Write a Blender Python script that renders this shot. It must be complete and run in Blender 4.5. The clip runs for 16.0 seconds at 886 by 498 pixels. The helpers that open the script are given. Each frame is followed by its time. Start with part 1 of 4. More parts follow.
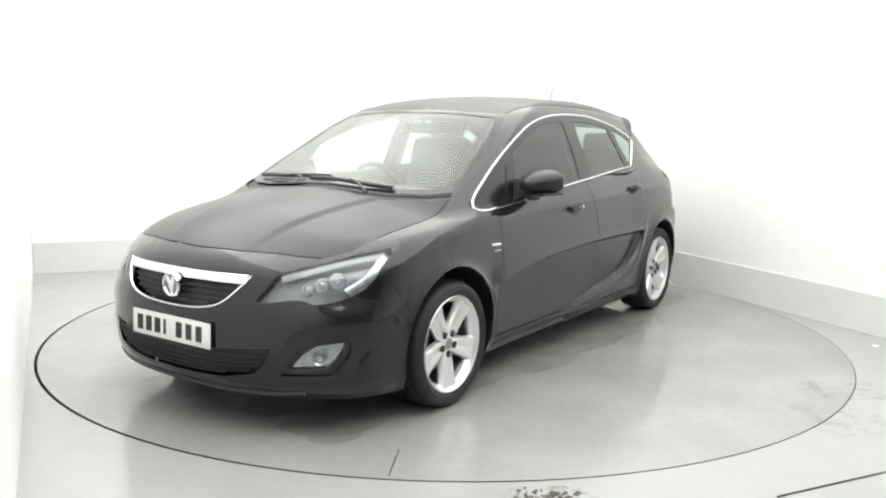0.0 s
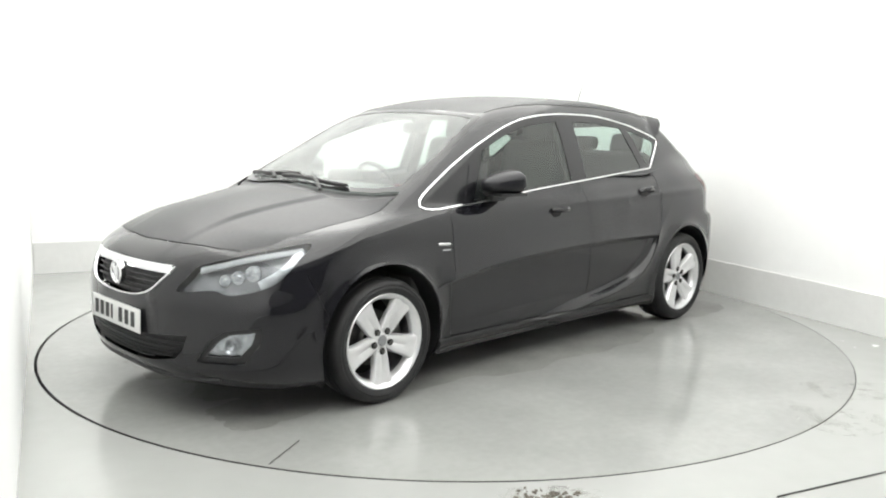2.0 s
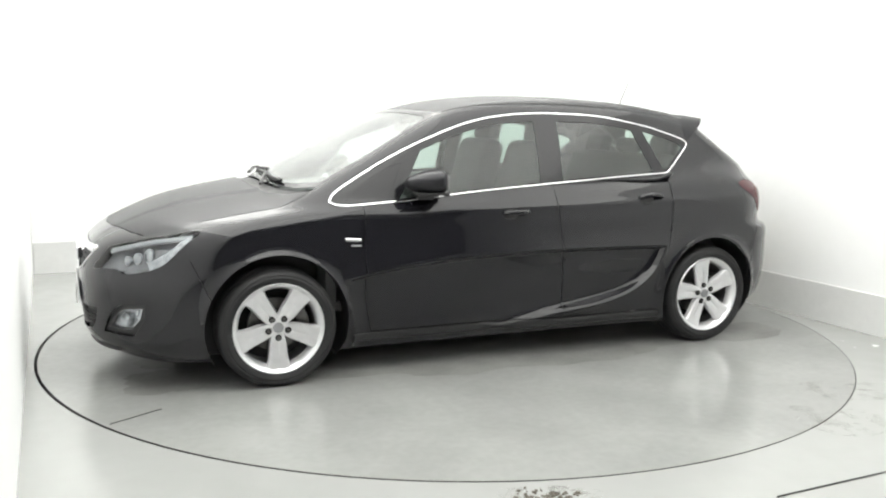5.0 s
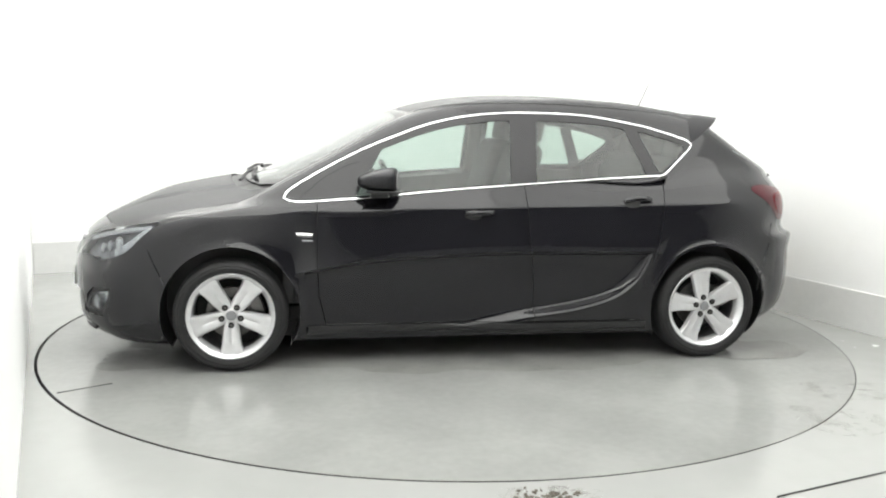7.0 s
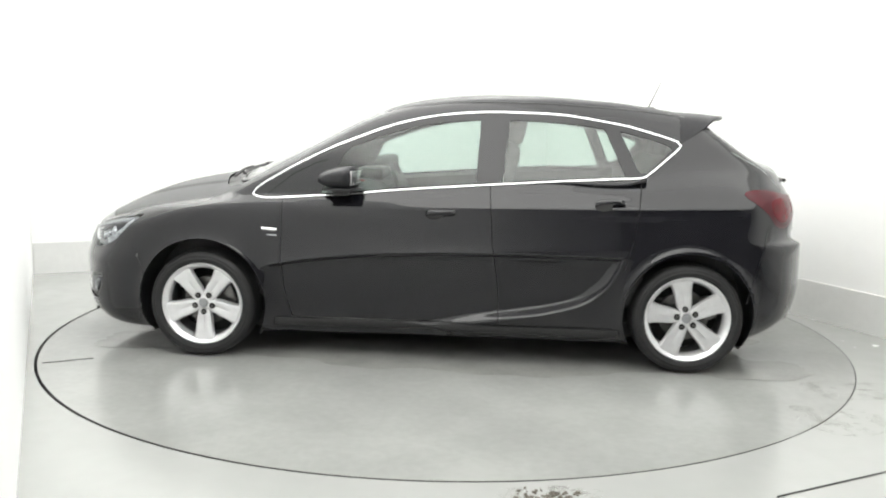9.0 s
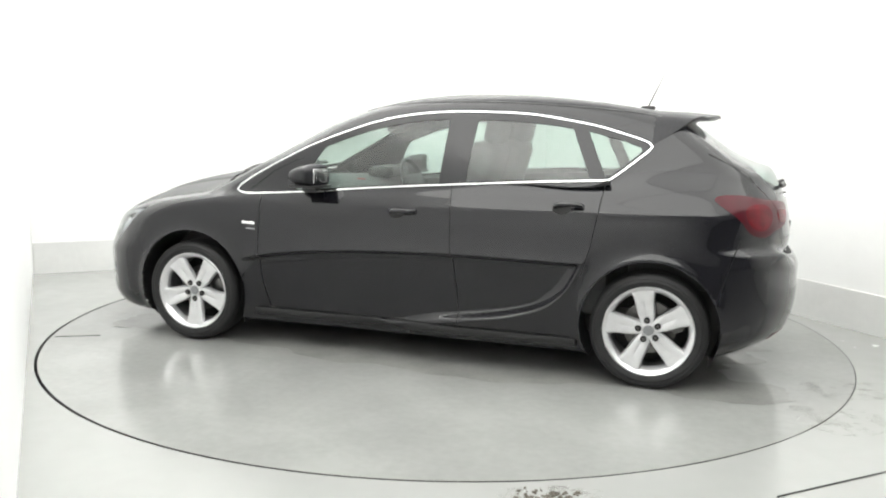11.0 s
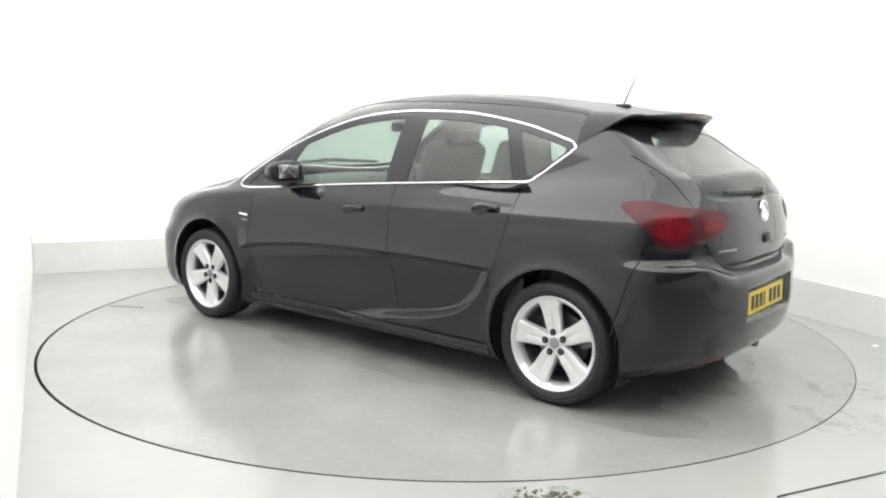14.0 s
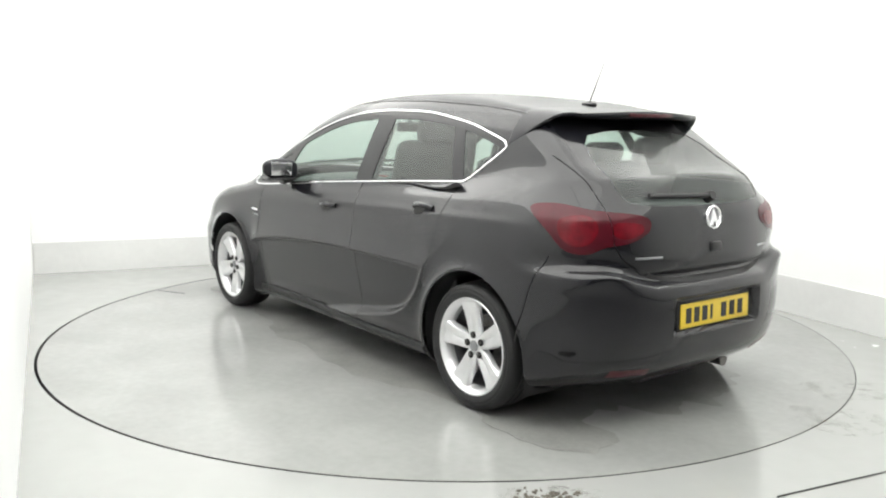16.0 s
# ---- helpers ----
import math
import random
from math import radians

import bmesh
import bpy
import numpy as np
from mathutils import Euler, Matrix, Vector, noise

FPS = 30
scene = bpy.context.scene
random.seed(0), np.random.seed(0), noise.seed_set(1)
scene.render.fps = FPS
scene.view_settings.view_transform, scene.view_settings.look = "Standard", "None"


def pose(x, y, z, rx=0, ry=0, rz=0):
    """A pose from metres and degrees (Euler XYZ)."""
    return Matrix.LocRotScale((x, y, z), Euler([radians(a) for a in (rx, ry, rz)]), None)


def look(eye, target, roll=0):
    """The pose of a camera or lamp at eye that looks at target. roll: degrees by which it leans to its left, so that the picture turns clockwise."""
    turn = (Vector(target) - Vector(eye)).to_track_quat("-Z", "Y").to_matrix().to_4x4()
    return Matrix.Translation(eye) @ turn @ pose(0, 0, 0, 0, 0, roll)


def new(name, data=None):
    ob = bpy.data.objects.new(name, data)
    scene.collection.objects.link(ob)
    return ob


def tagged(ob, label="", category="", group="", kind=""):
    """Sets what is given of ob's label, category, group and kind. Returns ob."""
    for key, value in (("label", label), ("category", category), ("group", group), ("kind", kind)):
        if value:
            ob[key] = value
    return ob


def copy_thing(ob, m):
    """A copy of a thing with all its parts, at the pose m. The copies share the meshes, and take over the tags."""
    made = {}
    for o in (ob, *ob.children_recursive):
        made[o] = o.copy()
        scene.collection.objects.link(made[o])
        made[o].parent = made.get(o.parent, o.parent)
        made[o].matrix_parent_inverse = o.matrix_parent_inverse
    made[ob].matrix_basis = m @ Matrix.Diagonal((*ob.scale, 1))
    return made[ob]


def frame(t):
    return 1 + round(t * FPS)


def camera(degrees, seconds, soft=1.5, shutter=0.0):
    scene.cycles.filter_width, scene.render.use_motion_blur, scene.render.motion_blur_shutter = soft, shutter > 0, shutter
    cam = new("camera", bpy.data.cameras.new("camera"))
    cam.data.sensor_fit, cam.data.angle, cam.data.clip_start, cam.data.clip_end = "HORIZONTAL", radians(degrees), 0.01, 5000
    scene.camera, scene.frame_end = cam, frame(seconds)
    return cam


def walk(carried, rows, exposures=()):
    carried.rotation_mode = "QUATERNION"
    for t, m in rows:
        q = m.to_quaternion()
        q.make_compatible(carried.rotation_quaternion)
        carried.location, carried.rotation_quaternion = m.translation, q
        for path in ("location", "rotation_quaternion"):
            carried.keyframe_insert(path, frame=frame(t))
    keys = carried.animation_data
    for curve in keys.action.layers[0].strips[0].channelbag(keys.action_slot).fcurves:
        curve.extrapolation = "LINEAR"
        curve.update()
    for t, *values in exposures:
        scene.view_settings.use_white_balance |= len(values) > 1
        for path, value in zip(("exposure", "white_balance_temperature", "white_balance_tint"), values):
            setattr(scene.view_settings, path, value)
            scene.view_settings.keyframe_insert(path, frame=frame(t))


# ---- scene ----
cam = camera(55.55, 16.0, soft=2.1)
EYE = Vector((0, -5.465, 1.343))
PAN, TILT = radians(-0.31), radians(8.65)
AIM = EYE + Vector((math.sin(PAN) * math.cos(TILT), math.cos(PAN) * math.cos(TILT), -math.sin(TILT)))
walk(cam, [(0.0, look(EYE, AIM, 1.013)), (16.0, look(EYE, AIM, 1.013))], exposures=[(0.0, 0.0), (16.0, 0.0)])

# ---- light: a closed white studio under ceiling panels ----
GLOW_LEFT, GLOW_RIGHT = 3.65, 2.5
world = bpy.data.worlds.new("world")
world.use_nodes = True
world.node_tree.nodes["Background"].inputs[0].default_value = (0.9, 0.95, 1.0, 1)
world.node_tree.nodes["Background"].inputs[1].default_value = 0.05
scene.world = world


# ---- materials ----
def material(name, color, rough=0.5, metal=0.0, coat=0.0, coat_rough=0.03, spread=0.0, scale=6.0, bump=0.0, bump_scale=120.0,
             rough_spread=0.0, emit=0.0, tint=None, spec=0.5):
    """A principled material whose colour and gloss vary at two scales, with fine relief."""
    m = bpy.data.materials.new(name)
    m.use_nodes = True
    nt = m.node_tree
    b = nt.nodes["Principled BSDF"]
    b.inputs["Base Color"].default_value = (*color, 1)
    b.inputs["Roughness"].default_value = rough
    b.inputs["Metallic"].default_value = metal
    b.inputs["Specular IOR Level"].default_value = spec
    b.inputs["Coat Weight"].default_value = coat
    b.inputs["Coat Roughness"].default_value = coat_rough
    if emit:
        b.inputs["Emission Color"].default_value = (*color, 1)
        b.inputs["Emission Strength"].default_value = emit
    geo = nt.nodes.new("ShaderNodeTexCoord").outputs["Object"]

    def cloud(size, detail):
        n = nt.nodes.new("ShaderNodeTexNoise")
        n.inputs["Scale"].default_value = size
        n.inputs["Detail"].default_value = detail
        nt.links.new(geo, n.inputs["Vector"])
        return n.outputs["Fac"]

    if spread or rough_spread:
        big, fine = cloud(scale, 4), cloud(scale * 14, 3)
        mix = nt.nodes.new("ShaderNodeMath")
        mix.operation = "MULTIPLY_ADD"
        nt.links.new(fine, mix.inputs[0])
        mix.inputs[1].default_value = 0.35
        nt.links.new(big, mix.inputs[2])
        if spread:
            ramp_node = nt.nodes.new("ShaderNodeValToRGB")
            dark = tint or tuple(c * (1 - spread) for c in color)
            ramp_node.color_ramp.elements[0].position, ramp_node.color_ramp.elements[0].color = 0.45, (*dark, 1)
            ramp_node.color_ramp.elements[1].position, ramp_node.color_ramp.elements[1].color = 0.85, (*color, 1)
            nt.links.new(mix.outputs[0], ramp_node.inputs[0])
            nt.links.new(ramp_node.outputs[0], b.inputs["Base Color"])
        if rough_spread:
            rr = nt.nodes.new("ShaderNodeMapRange")
            rr.inputs["From Min"].default_value, rr.inputs["From Max"].default_value = 0.4, 0.95
            rr.inputs["To Min"].default_value, rr.inputs["To Max"].default_value = max(rough - rough_spread, 0.02), rough + rough_spread
            nt.links.new(mix.outputs[0], rr.inputs["Value"])
            nt.links.new(rr.outputs[0], b.inputs["Roughness"])
    if bump:
        bn = nt.nodes.new("ShaderNodeBump")
        bn.inputs["Strength"].default_value = bump
        bn.inputs["Distance"].default_value = 0.002
        nt.links.new(cloud(bump_scale, 2), bn.inputs["Height"])
        nt.links.new(bn.outputs[0], b.inputs["Normal"])
    return m


def glass_material(name, tint, gloss_least=.07, rough=0.0, film=0.0):
    """A thin pane: tinted see-through with a mirror gloss on it; film paints in a patchy pale haze of reflected light.
    """
    m = bpy.data.materials.new(name)
    m.use_nodes = True
    nt = m.node_tree
    nt.nodes.remove(nt.nodes["Principled BSDF"])
    clear = nt.nodes.new("ShaderNodeBsdfTransparent")
    clear.inputs[0].default_value = (*tint, 1)
    gloss = nt.nodes.new("ShaderNodeBsdfGlossy")
    gloss.inputs["Roughness"].default_value = rough
    facing = nt.nodes.new("ShaderNodeLayerWeight")
    facing.inputs["Blend"].default_value = .5
    power = nt.nodes.new("ShaderNodeMath")
    power.operation = "POWER"
    nt.links.new(facing.outputs["Facing"], power.inputs[0])
    power.inputs[1].default_value = 4.5
    fres = nt.nodes.new("ShaderNodeMath")
    fres.operation = "MULTIPLY_ADD"
    nt.links.new(power.outputs[0], fres.inputs[0])
    fres.inputs[1].default_value = .93
    fres.inputs[2].default_value = gloss_least
    mix = nt.nodes.new("ShaderNodeMixShader")
    nt.links.new(fres.outputs[0], mix.inputs[0])
    nt.links.new(clear.outputs[0], mix.inputs[1])
    nt.links.new(gloss.outputs[0], mix.inputs[2])
    last = mix
    if film:
        geo = nt.nodes.new("ShaderNodeTexCoord").outputs["Object"]
        stretch = nt.nodes.new("ShaderNodeMapping")
        stretch.inputs["Scale"].default_value = (1.0, 1.0, .35)
        nt.links.new(geo, stretch.inputs["Vector"])
        cover = None
        for size, share in ((5.0, 1.1), (22.0, .3)):
            n = nt.nodes.new("ShaderNodeTexNoise")
            n.inputs["Scale"].default_value = size
            n.inputs["Detail"].default_value = 4
            nt.links.new(stretch.outputs[0], n.inputs["Vector"])
            add = nt.nodes.new("ShaderNodeMath")
            add.operation = "MULTIPLY_ADD"
            nt.links.new(n.outputs["Fac"], add.inputs[0])
            add.inputs[1].default_value = share * film * 1.4
            if cover:
                nt.links.new(cover, add.inputs[2])
            else:
                add.inputs[2].default_value = 0
            cover = add.outputs[0]
        # pale diffuse share: the white veil of reflections put into the colour
        haze = nt.nodes.new("ShaderNodeBsdfDiffuse")
        haze.inputs[0].default_value = (.82, .86, .84, 1)
        last = nt.nodes.new("ShaderNodeMixShader")
        nt.links.new(cover, last.inputs[0])
        nt.links.new(mix.outputs[0], last.inputs[1])
        nt.links.new(haze.outputs[0], last.inputs[2])
    nt.links.new(last.outputs[0], nt.nodes["Material Output"].inputs[0])
    return m


def stain_material(name, color):
    """Patchy dried dirt: see-through where the floor shows between the smears."""
    m = bpy.data.materials.new(name)
    m.use_nodes = True
    nt = m.node_tree
    b = nt.nodes["Principled BSDF"]
    b.inputs["Base Color"].default_value = (*color, 1)
    b.inputs["Roughness"].default_value = .7
    geo = nt.nodes.new("ShaderNodeTexCoord").outputs["Object"]
    n = nt.nodes.new("ShaderNodeTexNoise")
    n.inputs["Scale"].default_value = 9
    n.inputs["Detail"].default_value = 7
    n.inputs["Roughness"].default_value = .7
    nt.links.new(geo, n.inputs["Vector"])
    cover = nt.nodes.new("ShaderNodeMapRange")
    cover.inputs["From Min"].default_value, cover.inputs["From Max"].default_value = .50, .85
    cover.inputs["To Min"].default_value, cover.inputs["To Max"].default_value = 0, .38
    nt.links.new(n.outputs["Fac"], cover.inputs["Value"])
    nt.links.new(cover.outputs[0], b.inputs["Alpha"])
    return m


WALL = material("white studio paint", (.885, .89, .885), .55, spread=.05, scale=.7, bump=.15, bump_scale=60)
UNLIT_END = material("dark grey for the unlit near end", (.17, .17, .173), .7, spread=.15, scale=1.5, bump=.15, bump_scale=60)
GREY = material("grey floor paint", (.345, .349, .341), .20, spread=.09, scale=.6, rough_spread=.08, spec=.7, bump=.06, bump_scale=40)
DECK = material("grey deck paint", (.305, .309, .300), .17, spread=.17, scale=1.6, rough_spread=.09, spec=.7, bump=.06, bump_scale=40)
SKIRT = material("pale grey wall paint", (.72, .723, .712), .4, spread=.10, scale=1.5, bump=.1, bump_scale=50)
# wet film, coloured darker than the deck for the car's shade and reflection
WATER_SHADE = material("wet deck film with shade in its colour", (.272, .274, .262), .065, spread=.25, scale=3.5, rough_spread=.045, spec=.8, bump=.05, bump_scale=14)
DIRT = material("dried mud", (.11, .095, .075), .8, spread=.5, scale=30, bump=.6, bump_scale=90)
STAIN = stain_material("dried dirt smear", (.20, .18, .145))
# near-black for gaps and joints, also painted where hollows would be shaded
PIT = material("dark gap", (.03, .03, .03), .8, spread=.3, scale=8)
LAMP_LEFT = material("bright lamp diffuser", (1, 1, .97), .5, emit=GLOW_LEFT)
LAMP_RIGHT = material("lamp diffuser", (1, 1, .97), .5, emit=GLOW_RIGHT)
FRAME = material("white lamp frame", (.8, .8, .8), .4, spread=.05)
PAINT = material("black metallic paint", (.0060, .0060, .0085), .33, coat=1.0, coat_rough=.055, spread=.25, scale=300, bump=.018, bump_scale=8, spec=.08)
# beaded copy of the paint; lighter base carries the pale haze on upper faces
PAINT_WET_HAZE = material("water-beaded black paint, lighter for haze", (.014, .014, .017), .42, coat=.55, coat_rough=.24, spread=.25, scale=60, bump=.16, bump_scale=150, spec=.06)
PLASTIC = material("black plastic", (.018, .018, .019), .42, spread=.3, scale=40, bump=.2, bump_scale=400)
SEAL = material("gloss black pillar trim", (.012, .012, .014), .18, spread=.2, scale=30)
RUBBER = material("tyre rubber", (.011, .011, .012), .62, spread=.35, scale=25, bump=.3, bump_scale=200)
ALLOY = material("silver alloy paint", (.76, .76, .77), .28, metal=.6, coat=.4, spread=.08, scale=30)
ALLOY_IN = material("grey alloy barrel", (.30, .30, .305), .42, metal=.7, spread=.3, scale=20)
CHROME = material("chrome", (.88, .88, .89), .10, metal=1.0, spread=.04, scale=60)
STEEL = material("brake steel", (.20, .195, .19), .35, metal=.9, spread=.3, scale=40)
CLOTH = material("dark seat cloth", (.06, .06, .063), .85, spread=.15, scale=3)
TRIM = material("grey cabin trim", (.10, .10, .103), .6, spread=.2, scale=20, bump=.3, bump_scale=300)
LINING = material("pale roof lining", (.16, .165, .157), .9, spread=.1, scale=12)
RED = material("red lamp lens", (.16, .005, .013), .25, coat=.25, spec=.2, spread=.5, scale=24, bump=.4, bump_scale=60)
RED_IN = material("deep red lens", (.07, .003, .009), .3, coat=.25, spec=.2, spread=.3, scale=14)
PALE_LENS = material("silver lamp reflector", (.55, .56, .58), .24, metal=.8, spread=.45, scale=45, bump=.5, bump_scale=60)
SMOKE = material("grey lamp bezel", (.30, .30, .315), .30, metal=.4, spread=.4, scale=16, bump=.6, bump_scale=35)
PLATE_W = material("white number plate", (.76, .76, .75), .35, spread=.05, scale=40)
PLATE_Y = material("yellow number plate", (.85, .62, .05), .35, spread=.06, scale=40)
INK = material("black plate ink", (.02, .02, .02), .5, spread=.2, scale=50)
WINDOW = glass_material("green tinted glass", (.64, .735, .69), .06, .16, .03)
DARKWIN = glass_material("tinted rear glass", (.60, .70, .65), .08, .16, .03)
HAZEWIN = glass_material("wet tinted glass with a painted pale haze", (.72, .81, .77), .03, .06, .06)
LENS = glass_material("clear lamp lens", (.90, .92, .93), .04, .06)
HAZESCREEN = glass_material("wet green glass with a painted pale haze", (.70, .79, .745), .045, .24, .095)
SATIN = material("satin silver lamp trim", (.30, .305, .315), .5, metal=.3, spread=.2, scale=30)
REDCARD = material("red card", (.30, .03, .035), .5, spread=.1, scale=30)


# ---- mesh helpers ----
def mesh_object(name, bm, mat, parent=None, label="", smooth=True):
    bmesh.ops.recalc_face_normals(bm, faces=bm.faces[:])
    me = bpy.data.meshes.new(name)
    bm.to_mesh(me)
    bm.free()
    me.materials.append(mat)
    if smooth:
        me.polygons.foreach_set("use_smooth", [True] * len(me.polygons))
        me.set_sharp_from_angle(angle=radians(38))
    ob = new(name, me)
    if parent:
        ob.parent = parent
    if label:
        ob["label"] = label
    return ob


def part(name, bm, mat, parent, label=""):
    return mesh_object(name, bm, mat, parent, label)


def box(sx, sy, sz, m=Matrix(), bevel=0.0, seg=2, bm=None):
    """A box of that size about the origin of m, its edges rounded."""
    b = bmesh.new()
    bmesh.ops.create_cube(b, size=1)
    bmesh.ops.scale(b, vec=(sx, sy, sz), verts=b.verts)
    if bevel:
        bmesh.ops.bevel(b, geom=b.edges[:], offset=bevel, segments=seg, profile=.5, affect="EDGES", clamp_overlap=True)
    bmesh.ops.transform(b, matrix=m, verts=b.verts)
    return merged(bm, b)


def merged(bm, extra):
    if bm is None:
        return extra
    me = bpy.data.meshes.new("join")
    extra.to_mesh(me)
    extra.free()
    bm.from_mesh(me)
    bpy.data.meshes.remove(me)
    return bm


def rod(r, length, m=Matrix(), seg=20, r2=None, bm=None):
    """A cylinder or cone along z, from the origin of m upwards."""
    b = bmesh.new()
    bmesh.ops.create_cone(b, cap_ends=True, segments=seg, radius1=r, radius2=r if r2 is None else r2, depth=length)
    bmesh.ops.translate(b, vec=(0, 0, length / 2), verts=b.verts)
    bmesh.ops.transform(b, matrix=m, verts=b.verts)
    return merged(bm, b)


def lathe(profile, m=Matrix(), seg=64, closed=False, bm=None):
    """A ring turned about z from (radius, z) points."""
    b = bmesh.new()
    rings = [[b.verts.new((r * math.cos(a), r * math.sin(a), z)) for r, z in profile] for a in (i * math.tau / seg for i in range(seg))]
    n = len(profile)
    for i in range(seg):
        p, q = rings[i], rings[(i + 1) % seg]
        for j in range(n if closed else n - 1):
            b.faces.new((p[j], q[j], q[(j + 1) % n], p[(j + 1) % n]))
    bmesh.ops.transform(b, matrix=m, verts=b.verts)
    return merged(bm, b)


def strip(points, outs, width, height, closed=False, bm=None):
    """A rounded bar swept along points, proud of its surface towards outs."""
    b = bmesh.new()
    n = len(points)
    rings = []
    for i, (p, o) in enumerate(zip(points, outs)):
        a = points[(i - 1) % n if closed else max(i - 1, 0)]
        c = points[(i + 1) % n if closed else min(i + 1, n - 1)]
        t = (Vector(c) - Vector(a)).normalized()
        o = Vector(o).normalized()
        s = t.cross(o).normalized()
        p = Vector(p)
        rings.append([b.verts.new(p + s * width * u + o * height * v) for u, v in ((-.5, -.6), (-.5, .4), (-.3, .9), (0, 1), (.3, .9), (.5, .4), (.5, -.6))])
    k = 7
    for i in range(n if closed else n - 1):
        p, q = rings[i], rings[(i + 1) % n]
        for j in range(k):
            b.faces.new((p[j], p[(j + 1) % k], q[(j + 1) % k], q[j]))
    if not closed:
        b.faces.new(rings[0])
        b.faces.new(rings[-1])
    return merged(bm, b)


def slab(outline, depth, m=Matrix(), bevel=0.0, bm=None):
    """A flat plate with that outline in xy, depth thick along z from the origin of m."""
    b = bmesh.new()
    f = b.faces.new([b.verts.new((x, y, 0)) for x, y in outline])
    r = bmesh.ops.extrude_face_region(b, geom=[f])
    top = [v for v in r["geom"] if isinstance(v, bmesh.types.BMVert)]
    bmesh.ops.translate(b, vec=(0, 0, depth), verts=top)
    if bevel:
        bmesh.ops.bevel(b, geom=[e for e in b.edges if all(v in top for v in e.verts)], offset=bevel, segments=2, profile=.5, affect="EDGES")
    bmesh.ops.transform(b, matrix=m, verts=b.verts)
    return merged(bm, b)


# ---- the studio ----
ROOM = pose(0, 0, 0, 0, 0, 25.5)   # its long walls run 25.5 degrees off the view; x across, y to the back wall
HALF, BACK, NEAR, HIGH, SKIRT_H = 2.51, 2.86, -7.5, 3.3, .27
DISC = 2.463
OFF = Vector((-.0066, -.0018, 0))   # the deck sits a little off the middle of its hole


def studio():
    ring = 128
    b = bmesh.new()
    inner = [b.verts.new(((DISC + .0045) * math.cos(a), (DISC + .0045) * math.sin(a), 0)) for a in (i * math.tau / ring for i in range(ring))]
    outer = []
    x0, x1, y0, y1 = -4.5, HALF + .25, NEAR, BACK + .25
    for i in range(ring):
        a = i * math.tau / ring
        c, s = math.cos(a), math.sin(a)
        k = min((x1 if c > 0 else -x0) / max(abs(c), 1e-9), (y1 if s > 0 else -y0) / max(abs(s), 1e-9))
        outer.append(b.verts.new((c * k, s * k, 0)))
    for i in range(ring):
        j = (i + 1) % ring
        b.faces.new((inner[i], outer[i], outer[j], inner[j]))
    pit = bmesh.new()
    well = [pit.verts.new((v.co.x * 1.0005 + OFF.x, v.co.y * 1.0005 + OFF.y, z)) for z in (-.003, -.10) for v in inner]
    for i in range(ring):
        j = (i + 1) % ring
        pit.faces.new((well[i], well[j], well[ring + j], well[ring + i]))
    pit.faces.new(well[ring:])
    tagged(mesh_object("turntable_pit", pit, PIT, smooth=False), "dark gap ring round the turntable deck", "pit", kind="structure")
    corners = [(x1, y1), (x0, y1), (x0, y0), (x1, y0)]
    for cx, cy in corners:
        near = min(range(ring), key=lambda i: (outer[i].co.x - cx) ** 2 + (outer[i].co.y - cy) ** 2)
        outer[near].co.x, outer[near].co.y = cx, cy
    bmesh.ops.transform(b, matrix=ROOM, verts=b.verts)
    bmesh.ops.translate(b, vec=OFF, verts=inner)
    tagged(mesh_object("floor", b, GREY, smooth=False), "wet glossy light grey painted concrete studio floor", "floor", kind="structure")

    def wall(name, sx, sy, x, y, label, z0=0.0, z1=HIGH, mat=WALL):
        o = mesh_object(name, box(sx, sy, z1 - z0, ROOM @ pose(x, y, (z0 + z1) / 2)), mat, smooth=False)
        return tagged(o, label, "wall", kind="structure")

    length = BACK - NEAR
    wall("wall_back", 2 * HALF + .4, .2, 0, BACK + .1, "brightly lit smooth white studio back wall")
    wall("wall_right", .2, length, HALF + .1, (BACK + NEAR) / 2 - .004, "brightly lit smooth white studio side wall")
    wall("wall_left", .2, length, -HALF - .1, (BACK + NEAR) / 2 - .004, "overexposed plain white studio side wall")
    # unseen near wall added; its dark colour stands in for an unlit end
    wall("wall_near", 2 * HALF + .4, .2, 0, NEAR - .1, "unseen plain wall closing the studio, coloured dark for its unlit end", mat=UNLIT_END)
    tagged(mesh_object("baseboard", box(2 * HALF - .02, .012, SKIRT_H, ROOM @ pose(0, BACK - .005, SKIRT_H / 2), .003), SKIRT, smooth=False),
           "pale grey painted skirting band on the white back wall", "skirting", kind="structure")
    tagged(mesh_object("baseboard", box(.012, length - .02, SKIRT_H, ROOM @ pose(HALF - .005, (BACK + NEAR) / 2 - .008, SKIRT_H / 2), .003), SKIRT, smooth=False),
           "pale grey painted skirting band on the white side wall", "skirting", kind="structure")
    tagged(mesh_object("ceiling", box(2 * HALF + .4, length + .4, .2, ROOM @ pose(0, (BACK + NEAR) / 2, HIGH + .1)), WALL, smooth=False),
           "white painted studio ceiling", "ceiling", kind="structure")
    for x, lamp in ((-1.25, LAMP_LEFT), (1.25, LAMP_RIGHT)):
        first = bpy.data.objects.new("ceiling_light", None)
        scene.collection.objects.link(first)
        tagged(first, "wide square ceiling light panel with a softly glowing white diffuser", "ceiling light", "ceiling lights")
        part("frame", box(2.49, 2.54, .05, pose(0, 0, .036), .006), FRAME, first)
        part("diffuser", box(2.48, 2.53, .02, pose(0, 0, 0), .004), lamp, first, "glowing white diffuser")
        first.matrix_basis = ROOM @ pose(x, BACK - 1.3, HIGH - .06)
